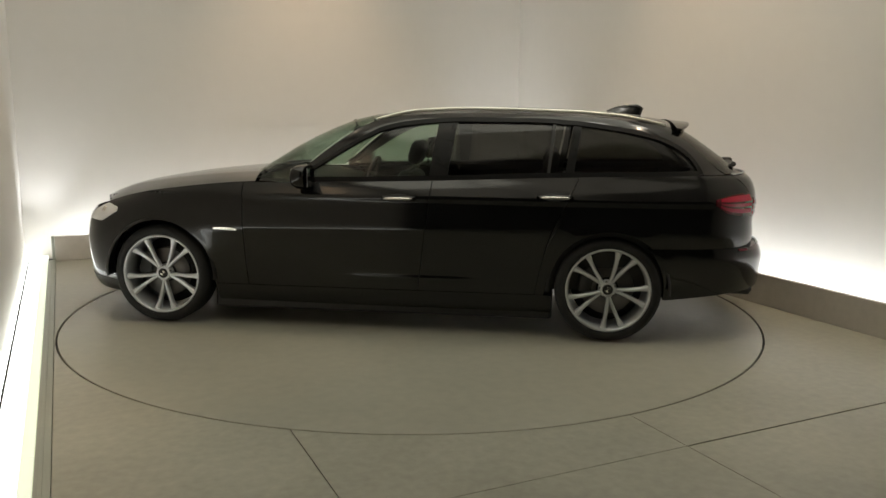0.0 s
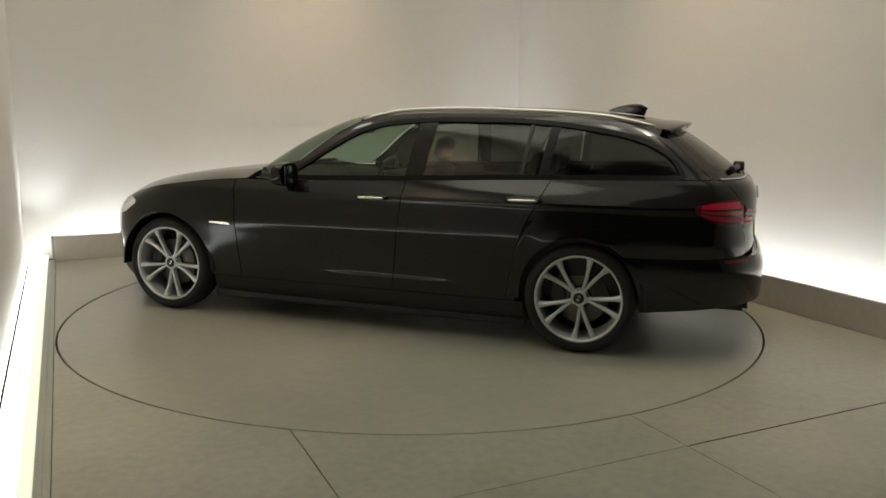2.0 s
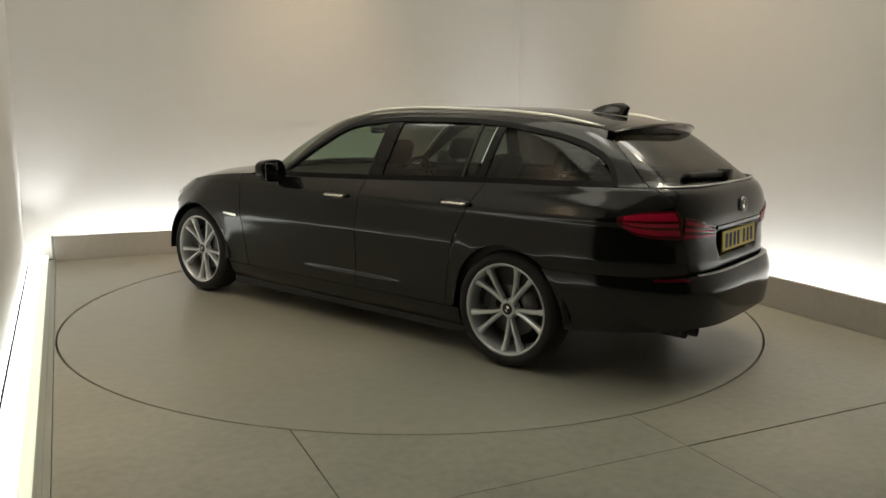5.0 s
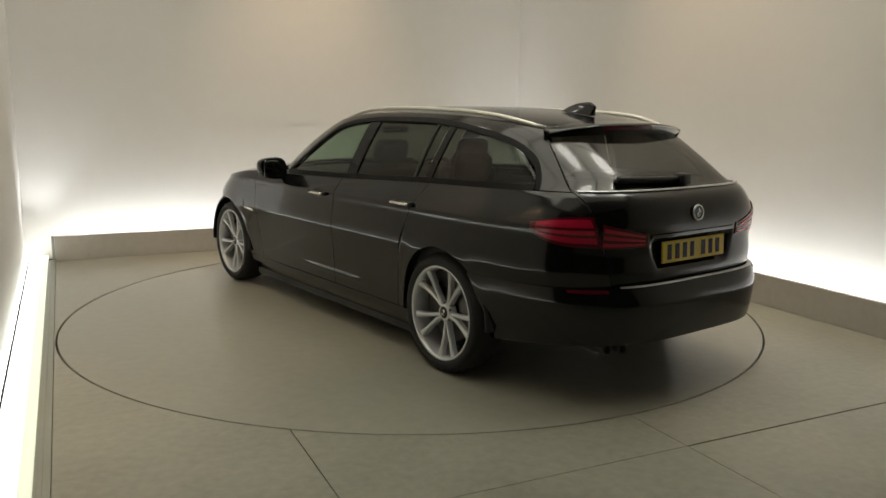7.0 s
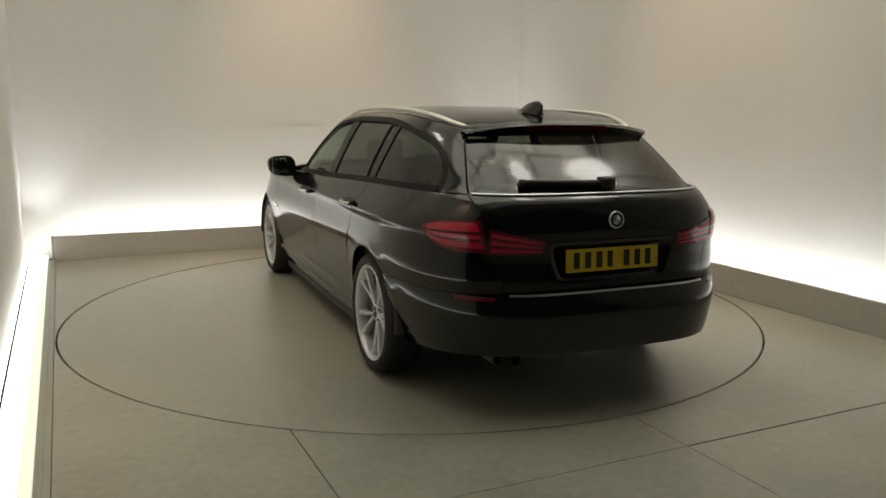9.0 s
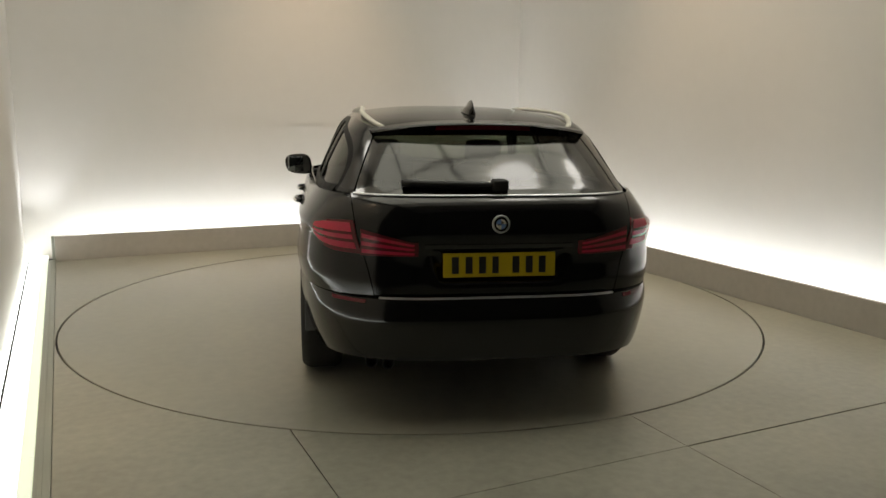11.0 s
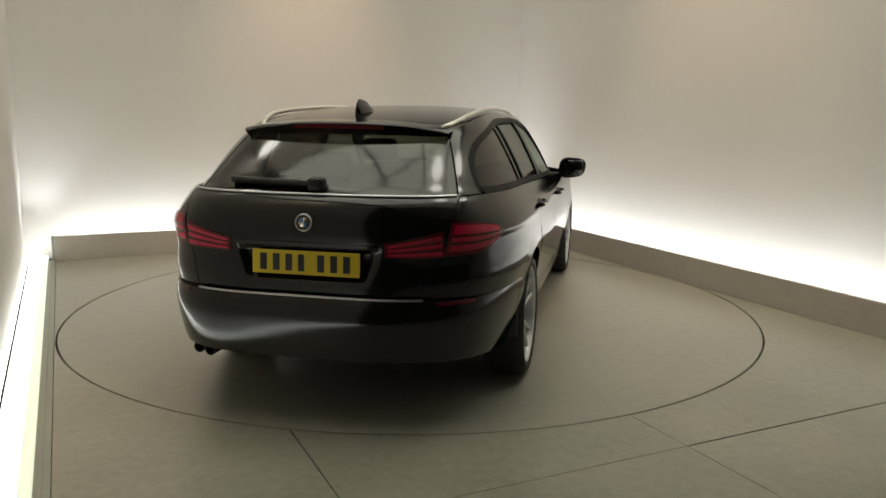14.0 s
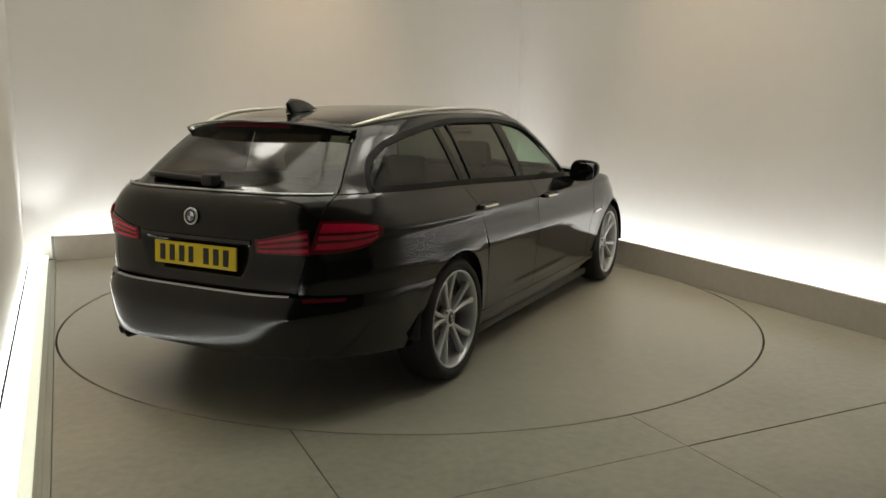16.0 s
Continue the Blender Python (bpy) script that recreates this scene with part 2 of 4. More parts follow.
    box(bm, KERB_A, KERB_A + 0.03, B0, KERB_B - 0.002, -0.03, KERB_H, bevel=0.004)
    setting("kerb_right", bm, KERB, "grey-beige painted kerb before the light trough", "kerb")
    bm = bmesh.new()
    box(bm, -2.478, -2.452, KERB_B - 0.004, KERB_B + 0.034, -0.03, KERB_H + 0.004, bevel=0.003)
    setting("kerb_end", bm, ALU, "dull metal end piece of the kerb", "trim")
    # tubes in the trough
    for name, dims in (("light_strip", (-2.4, KERB_A - 0.02, KERB_B + 0.06, KERB_B + 0.16, 0.02, 0.06)), ("light_strip", (KERB_A + 0.06, KERB_A + 0.135, -3.2, KERB_B, 0.02, 0.06))):
        bm = bmesh.new()
        box(bm, *dims, bevel=0.01)
        ob = part(name, bm, TUBE, None, smooth=False)
        ob.matrix_world = ROOM
        tagged(ob, "cool white strip light hidden behind the kerb", "light", group="trough lights")
    bm = bmesh.new()
    box(bm, -2.45, A1, KERB_B + 0.035, B1, -0.035, 0.0)
    box(bm, KERB_A + 0.035, A1, B0, KERB_B + 0.03, -0.035, 0.0)
    setting("trough_floor", bm, WALL, "white floor of the light trough", "floor")
    # aluminium edge and glowing panels at the left wall
    bm = bmesh.new()
    box(bm, -2.515, -2.453, B0, KERB_B, -0.03, 0.006, bevel=0.002)
    box(bm, -2.496, -2.482, B0, KERB_B, 0.005, 0.009, bevel=0.001)
    setting("edge_trim", bm, ALU, "dull aluminium edge strip beside the light panels", "trim")
    for lo, hi in ((2.98, B1 - 0.02), (1.0, 2.98), (-1.80, 1.0), (-3.28, -1.80)):
        unit = new("floor_light")
        tagged(unit, "white glowing light panel set in the floor", "light panel", group="floor light panels")
        unit.matrix_world = ROOM
        boxed("panel", PANEL, unit, (-2.678, -2.572, lo + 0.004, hi, -0.03, 0.0), 0.002)
        boxed("glass_edge", EDGE_GLOW, unit, (-2.570, -2.518, lo + 0.003, hi, -0.03, 0.002), 0.002, None, "pale green glass edge of the panel, emission standing for light inside it")
        boxed("wall_strip", WASH, unit, (A0 + 0.002, -2.692, lo + 0.004, hi, -0.03, -0.002), 0.001, None, "bright strip that washes the wall")
    bm = bmesh.new()
    box(bm, -2.690, -2.678, -3.28, 2.98, -0.03, 0.003)
    setting("shadow_gap", bm, DARK, "dark joint between the light panels", "trim")
    # thin raised strip, added to draw a faint line on the back wall
    bm = bmesh.new()
    box(bm, -1.16, 0.66, B1 - 0.004, B1 + 0.02, 1.262, 1.275)
    setting("wall_line_strip", bm, WALL, "thin added strip that draws the faint line across the wall", "trim")
    # turntable
    bm = bmesh.new()
    lathe(bm, [(0.0001, 0.0), (0.8, 0.0), (1.6, 0.0), (R - 0.004, 0.0), (R, -0.002), (R, -0.035)], 192, Matrix.Rotation(radians(90), 4, "X"))
    table = part("turntable", bm, DISC, None, smooth=False)
    return tagged(table, "round grey-beige painted turntable flush with the floor", "turntable")


TABLE = build_room()


# ---- the car: outer form ----
class Curve:
    """A smooth curve through (at, value) pairs, with no overshoot."""

    def __init__(self, *pairs):
        pairs = sorted(pairs)
        self.x, self.y = [p[0] for p in pairs], [p[1] for p in pairs]
        d = [(b - a) / (q - p) for a, b, p, q in zip(self.y, self.y[1:], self.x, self.x[1:])]
        self.m = [d[0]] + [0.0 if a * b <= 0 else 2 * a * b / (a + b) for a, b in zip(d, d[1:])] + [d[-1]]

    def __call__(self, at):
        x, y, m = self.x, self.y, self.m
        if at <= x[0]:
            return y[0]
        if at >= x[-1]:
            return y[-1]
        i = 0
        while at > x[i + 1]:
            i += 1
        h = x[i + 1] - x[i]
        t = (at - x[i]) / h
        return (y[i] * (1 + 2 * t) * (1 - t) ** 2 + m[i] * h * t * (1 - t) ** 2 + y[i + 1] * t * t * (3 - 2 * t) + m[i + 1] * h * t * t * (t - 1))


WHEEL_X, WHEEL_Z, ARCH = 1.484, 0.335, 0.375
W_LOW = Curve((0.15, 0.795), (0.19, 0.828), (0.24, 0.855), (0.30, 0.869), (0.40, 0.883), (0.50, 0.898), (0.60, 0.914), (0.655, 0.9245), (0.685, 0.929), (0.71, 0.9295), (0.78, 0.924), (0.86, 0.9195), (0.892, 0.9225), (0.901, 0.9225), (0.910, 0.9175), (0.93, 0.906), (0.955, 0.891), (0.98, 0.874), (1.02, 0.846), (1.06, 0.822))
W_TOP = Curve((0.98, 0.832), (1.05, 0.808), (1.15, 0.765), (1.25, 0.716), (1.33, 0.672), (1.38, 0.634), (1.41, 0.598), (1.43, 0.56), (1.45, 0.46))
X_BUMPER = Curve((0.18, -2.40), (0.25, -2.475), (0.30, -2.516), (0.345, -2.528), (0.45, -2.535), (0.51, -2.537), (0.54, -2.533), (0.575, -2.520), (0.60, -2.508), (0.62, -2.495))
W_BUMP = Curve((0.15, 0.77), (0.22, 0.812), (0.30, 0.852), (0.36, 0.876), (0.42, 0.893), (0.50, 0.910), (0.545, 0.9145), (0.58, 0.9145), (0.606, 0.912))
X_GATE = Curve((0.55, -2.465), (0.66, -2.465), (0.75, -2.458), (0.83, -2.463), (0.90, -2.469), (0.96, -2.463), (1.0, -2.450), (1.035, -2.428), (1.055, -2.398), (1.075, -2.358), (1.15, -2.258), (1.25, -2.118), (1.31, -2.025), (1.36, -1.93), (1.40, -1.78))
X_NOSE = Curve((0.15, 2.25), (0.22, 2.285), (0.3, 2.303), (0.5, 2.312), (0.62, 2.29), (0.70, 2.25), (0.78, 2.17), (0.86, 2.0), (0.95, 1.75), (1.0, 1.6))
X_SCREEN = Curve((0.96, 1.03), (1.0, 0.975), (1.10, 0.82), (1.205, 0.643), (1.326, 0.39), (1.38, 0.24), (1.408, 0.12), (1.43, -0.02))
BELT = Curve((0.62, 0.975), (0.35, 0.982), (-0.4, 1.006), (-1.2, 1.038), (-2.05, 1.058))
DLO = Curve((0.56, 0.995), (0.50, 1.03), (0.30, 1.155), (0.12, 1.262), (-0.02, 1.327), (-0.2, 1.362), (-0.55, 1.386), (-0.95, 1.386), (-1.25, 1.370), (-1.55, 1.332), (-1.7, 1.303), (-1.83, 1.262), (-1.93, 1.205), (-1.99, 1.14), (-2.02, 1.09), (-2.03, 1.06))
EDGE = Curve((0.62, 0.99), (0.51, 1.066), (0.36, 1.186), (0.198, 1.302), (0.04, 1.375), (-0.2, 1.411), (-0.6, 1.428), (-1.2, 1.416), (-1.6, 1.386), (-1.9, 1.34), (-2.03, 1.305))
CROWN = Curve((0.12, 1.412), (-0.2, 1.452), (-0.63, 1.472), (-1.04, 1.468), (-1.44, 1.446), (-1.84, 1.400), (-2.05, 1.350))
SHOULDER = Curve((0.60, 0.975), (0.75, 0.975), (1.0, 0.962), (1.36, 0.922), (1.66, 0.872), (1.9, 0.808), (2.05, 0.75), (2.2, 0.70))
BONNET = Curve((0.9, 1.022), (1.0, 1.018), (1.36, 0.988), (1.8, 0.925), (2.0, 0.872), (2.15, 0.805), (2.25, 0.735))
GATE_Y = Curve((0.60, 0.565), (0.75, 0.60), (0.9, 0.645), (1.05, 0.665))
GLASS_Y = Curve((1.03, 0.655), (1.06, 0.645), (1.31, 0.535), (1.36, 0.50))
TAIL_X = Curve((1.05, -2.045), (1.09, -2.03), (1.14, -2.0), (1.205, -1.94), (1.262, -1.84), (1.303, -1.71), (1.332, -1.562), (1.35, -1.55))


class Skin:
    """The car's plan outline at each height: q runs from 0 at the rear's middle over the side to 3 at the nose."""

    def __init__(self, width, rear, nose, c_rear, c_nose, n_rear, n_nose):
        self.width, self.rear, self.nose, self.cr, self.cn, self.nr, self.nn = width, rear, nose, c_rear, c_nose, n_rear, n_nose

    def q(self, z, key):
        kind, v = key
        w = self.width(z)
        if kind == "x":
            if v < self.cr:
                f, n = min((self.cr - v) / (self.cr - self.rear(z)), 0.99999), self.nr
                return math.atan2((1 - f ** n) ** (1 / n), f) / (math.pi / 2)
            if v > self.cn:
                f, n = min((v - self.cn) / (self.nose(z) - self.cn), 0.99999), self.nn
                return 3 - math.atan2((1 - f ** n) ** (1 / n), f) / (math.pi / 2)
            return 1 + (v - self.cr) / (self.cn - self.cr)
        g = min(v / w, 0.99999)
        n = self.nr if kind == "y" else self.nn
        q = math.atan2(g, (1 - g ** n) ** (1 / n)) / (math.pi / 2)
        return q if kind == "y" else 3 - q

    def at(self, z, q):
        w = self.width(z)
        if q < 1 or q > 2:
            n = self.nr if q < 1 else self.nn
            a = (q if q < 1 else 3 - q) * math.pi / 2
            c, s = math.cos(a), math.sin(a)
            r = (abs(c) ** n + abs(s) ** n) ** (-1 / n)
            x = self.cr - (self.cr - self.rear(z)) * r * c if q < 1 else self.cn + (self.nose(z) - self.cn) * r * c
            y = w * r * s
        else:
            x, y = self.cr + (q - 1) * (self.cn - self.cr), w
        y *= 1 - (0.010 if x > -0.2 else 0.0015) * ((x + 0.2) / 1.4) ** 2
        if z < 0.9:
            y += 0.007 * math.exp(-((z - 0.365) / 0.02) ** 2) * math.exp(-((x + 0.25) / 0.5) ** 4)
            d = math.hypot(abs(x) - WHEEL_X, z - WHEEL_Z)
            y += 0.006 * math.exp(-((d - 0.37) / 0.05) ** 2)
        return x, y

    def point(self, z, q, off=0.0):
        x, y = self.at(z, q)
        if off:
            e = 0.01
            (xa, ya), (xb, yb) = self.at(z, q - e), self.at(z, q + e)
            if q < e:
                xa, ya = xb, -yb
            (xl, yl), (xh, yh) = self.at(z - e, q), self.at(z + e, q)
            n = Vector((xb - xa, yb - ya, 0)).cross(Vector((xh - xl, yh - yl, 2 * e))).normalized()
            if n.y * max(y, 0.02) + n.x * (x + 0.3) < 0:
                n.negate()
            return Vector((x, y, z)) + n * off
        return Vector((x, y, z))


LOWER = Skin(W_LOW, X_GATE, X_NOSE, -1.2, 1.0, 3.9, 2.9)


class BumperSkin(Skin):
    """Stands out at the rear's middle and runs flush into the sides."""

    def at(self, z, q):
        x, y = Skin.at(self, z, q)
        t = max(0.0, min(1.0, (q - 0.25) / 0.60))
        t = t * t * (3 - 2 * t)
        if t > 0:
            flush = Skin(W_BUMP, fix(X_GATE(0.6) + 0.5 * (X_BUMPER(z) + 2.537)), X_NOSE, -1.2, 1.0, 3.9, 2.9).at(z, q)
            return x + (flush[0] - x) * t, y + (flush[1] - y) * t
        return x, y


def fix(v):
    return lambda *_: v


BUMPER = BumperSkin(W_BUMP, X_BUMPER, X_NOSE, -1.2, 1.0, 3.9, 2.9)
UPPER = Skin(W_TOP, X_GATE, X_SCREEN, -1.2, -0.4, 3.6, 4.0)


def xs(v):
    return lambda z: ("x", v)


def spaced(n, ease):
    t = [k / n for k in range(n + 1)]
    return [0.5 - 0.5 * math.cos(math.pi * k) for k in t] if ease else t


def patch_rows(skin, left, right, low, high, nu, nv, off=0.0, ease=False):
    """Points between two side limits (keys by height) and two heights (by x)."""
    rows = []
    for v in spaced(nv, False):
        row = []
        for u in spaced(nu, ease):
            z = 0.5 * (low(0.0) + high(0.0))
            x = None
            for step in range(16):
                if x is not None:
                    z = 0.5 * z + 0.5 * (low(x) + (high(x) - low(x)) * v) if step < 14 else low(x) + (high(x) - low(x)) * v
                qa, qb = skin.q(z, left(z)), skin.q(z, right(z))
                q = qa + (qb - qa) * u
                x = skin.at(z, q)[0]
            row.append(skin.point(z, q, off))
        rows.append(row)
    return rows


def span_rows(skin, x0, x1, low, high, nu, nv, off=0.0):
    """Points between two places along the car and two heights."""
    rows = []
    for v in spaced(nv, False):
        row = []
        for u in spaced(nu, False):
            x = x0 + (x1 - x0) * u
            z = low(x) + (high(x) - low(x)) * v
            row.append(skin.point(z, skin.q(z, ("x", x)), off))
        rows.append(row)
    return rows


def rear_rows(skin, y0, y1, low, high, nu, nv, off=0.0):
    """Points on the rear between two places across the car and two heights."""
    rows = []
    for v in spaced(nv, False):
        row = []
        for u in spaced(nu, False):
            y = y0 + (y1 - y0) * u
            z = low(y) + (high(y) - low(y)) * v
            row.append(skin.point(z, skin.q(z, ("y", y)), off))
        rows.append(row)
    return rows


def sheet(bm, rows, depth=0.012, mirror=False, inward=None):
    """A panel: its face and a turned-in rim."""
    if mirror:
        rows = [[Vector((p.x, -p.y, p.z)) for p in row] for row in rows]
    grid(bm, rows)
    if depth:
        middle = Vector((-0.2, 0, 0.7))
        ring = rows[0][:] + [r[-1] for r in rows[1:]] + rows[-1][-2::-1] + [r[0] for r in rows[-2:0:-1]]
        back = []
        for p in ring:
            d = inward if inward is not None else Vector((max(-1.6, min(1.2, p.x)) * 1.0, 0, 0.75)) - p
            back.append(p + d.normalized() * depth)
        grid(bm, [ring, back], close=True)


def half_width(x, z):
    return LOWER.at(z, LOWER.q(z, ("x", x)))[1]


def arch(x, centre, radius=ARCH):
    d = radius * radius - (x - centre) ** 2
    return WHEEL_Z + math.sqrt(d) if d > 0 else -1.0


def both(name, mat, parent, make, label="", **more):
    """A left and a right part from one function that gives rows."""
    rows = make()
    made = []
    for side in (False, True):
        bm = bmesh.new()
        sheet(bm, rows, mirror=side, **more)
        made.append(part(name, bm, mat, parent, label))
    return made


CAR = new("estate_car")
tagged(CAR, "dark graphite estate car standing on the turntable, silver alloy wheels", "car")


def build_shell():
    low = fix(0.285)

    def over_front(x):
        return max(0.285, arch(x, WHEEL_X))

    def over_rear(x):
        return max(0.285 if x > -1.484 else 0.6085, arch(x, -WHEEL_X))

    # wings, doors and rear quarters
    front_gap = lambda z: ("x", 0.885 - 0.10 * max(0, 0.6 - z) ** 2)
    b_gap = lambda z: ("x", -0.30 - 0.13 * (z - 0.55))
    c_line = Curve((0.28, -1.022), (0.42, -1.046), (0.55, -1.076), (0.66, -1.105), (0.76, -1.145), (0.88, -1.205), (1.05, -1.290))
    c_gap = lambda z: ("x", c_line(z))
    nudge = lambda f, d: (lambda z: (f(z)[0], f(z)[1] + d))
    both("wing", PAINT, CAR, lambda: patch_rows(LOWER, nudge(front_gap, 0.003), xs(1.93), over_front, SHOULDER, 70, 34))
    both("wing", PAINT, CAR, lambda: patch_rows(LOWER, xs(1.93), lambda z: ("f", 0.62), fix(0.60), SHOULDER, 14, 8, ), "front corner of the wing by the headlamp")
    doors = both("front_door", PAINT, CAR, lambda: patch_rows(LOWER, nudge(b_gap, 0.0025), nudge(front_gap, -0.003), low, lambda x: BELT(x) - 0.004, 50, 80))
    rear_doors = both("rear_door", PAINT, CAR, lambda: patch_rows(LOWER, nudge(c_gap, 0.0025), nudge(b_gap, -0.0025), low, lambda x: BELT(x) - 0.004, 40, 80))
    both("rear_quarter", PAINT, CAR, lambda: patch_rows(LOWER, lambda z: ("y", GATE_Y(z) + 0.003), nudge(c_gap, -0.0025), over_rear, lambda x: BELT(x) - 0.002, 84, 60))
    both("sill", PAINT, CAR, lambda: patch_rows(LOWER, xs(-1.13), xs(1.10), fix(0.152), fix(0.281), 50, 8))
    # bumpers
    rear = patch_rows(BUMPER, lambda z: ("y", 0.0), lambda z: ("x", -WHEEL_X - math.sqrt(max(ARCH ** 2 - (z - WHEEL_Z) ** 2, 0.01))), lambda x: 0.268 + 0.10 * max(0, min(0.6, -1.86 - x)), lambda x: 0.606, 60, 24)
    bm = bmesh.new()
    for side in (False, True):
        sheet(bm, rear, depth=0.03, mirror=side)
    bumper = part("rear_bumper", bm, PAINT, CAR)
    front = patch_rows(LOWER, lambda z: ("x", WHEEL_X + math.sqrt(max(ARCH ** 2 - (z - WHEEL_Z) ** 2, 0.01))), lambda z: ("f", 0.0), fix(0.262), fix(0.60), 50, 14)
    bm = bmesh.new()
    for side in (False, True):
        sheet(bm, front, depth=0.03, mirror=side)
    front_bumper = part("front_bumper", bm, PAINT, CAR)
    lip = patch_rows(LOWER, lambda z: ("x", WHEEL_X + math.sqrt(max(ARCH ** 2 - (z - WHEEL_Z) ** 2, 0.01))), lambda z: ("f", 0.0), fix(0.165), fix(0.258), 50, 6, 0.004)
    bm = bmesh.new()
    for side in (False, True):
        sheet(bm, lip, depth=0.05, mirror=side)
    part("front_lip", bm, TRIM, front_bumper, "matt black lower lip of the front bumper")
    bm = bmesh.new()
    top = patch_rows(LOWER, lambda z: ("f", 0.62), lambda z: ("f", 0.0), fix(0.60), fix(0.74), 20, 5)
    for side in (False, True):
        sheet(bm, top, depth=0.01, mirror=side)
    part("front_panel", bm, PAINT, CAR)
    # bonnet
    rows = []
    for i in range(37):
        v = i / 36
        row = []
        for k in range(41):
            yn = -1 + 2 * k / 40
            n = 2.9
            far = 1.0 + (2.21 - 1.0) * (1 - abs(yn * 0.985) ** n) ** (1 / n)
            far = max(far, 1.95)
            x = 0.93 - 0.12 * yn * yn + (far - 0.93 + 0.12 * yn * yn) * v
            ze, zc = SHOULDER(x), BONNET(x)
            ye = half_width(min(x, 2.1), ze) * 0.985
            if x > 1.95:
                ye = min(ye, half_width(1.95, SHOULDER(1.95)) * 0.985)
            crease = 0.006 * math.exp(-((abs(yn) - 0.62) / 0.07) ** 2)
            z = ze + 0.002 + (max(zc, ze) - ze) * (1 - abs(yn) ** 3.0) + crease * (1 - abs(yn))
            row.append(Vector((x, ye * yn, z)))
        rows.append(row)
    bm = bmesh.new()
    sheet(bm, rows, depth=0.03, inward=Vector((0, 0, -1)))
    part("bonnet", bm, PAINT, CAR)
    # roof with its side members
    rows = []
    for i in range(49):
        v = i / 48
        row = []
        for k in range(37):
            yn = -1 + 2 * k / 36
            n = 4.0
            head = -0.4 + (0.135 + 0.4) * (1 - abs(yn * 0.90) ** n) ** (1 / n)
            x = head + (-1.93 - head) * v
            ze, zc = EDGE(x), CROWN(x)
            ye = UPPER.at(ze, UPPER.q(ze, ("x", x)))[1]
            row.append(Vector((x, ye * yn, ze + (max(zc, ze + 0.01) - ze) * (1 - abs(yn) ** 2.8))))
        rows.append(row)
    bm = bmesh.new()
    sheet(bm, rows, depth=0.02, inward=Vector((0, 0, -1)))
    part("roof", bm, PAINT, CAR)
    both("roof_frame", PAINT, CAR, lambda: span_rows(UPPER, -1.562, 0.605, lambda x: min(DLO(x) + 0.012, EDGE(x) - 0.002), EDGE, 90, 5), depth=0.01)
    both("rear_pillar", PAINT, CAR, lambda: patch_rows(UPPER, lambda z: ("y", GLASS_Y(z) + 0.006), lambda z: ("x", TAIL_X(z) - 0.016 * max(0.0, min(1.0, (1.340 - z) / 0.05))), lambda x: BELT(x), EDGE, 26, 22), depth=0.01)
    return doors, rear_doors, bumper


DOORS, REAR_DOORS, REAR_BUMPER = build_shell()


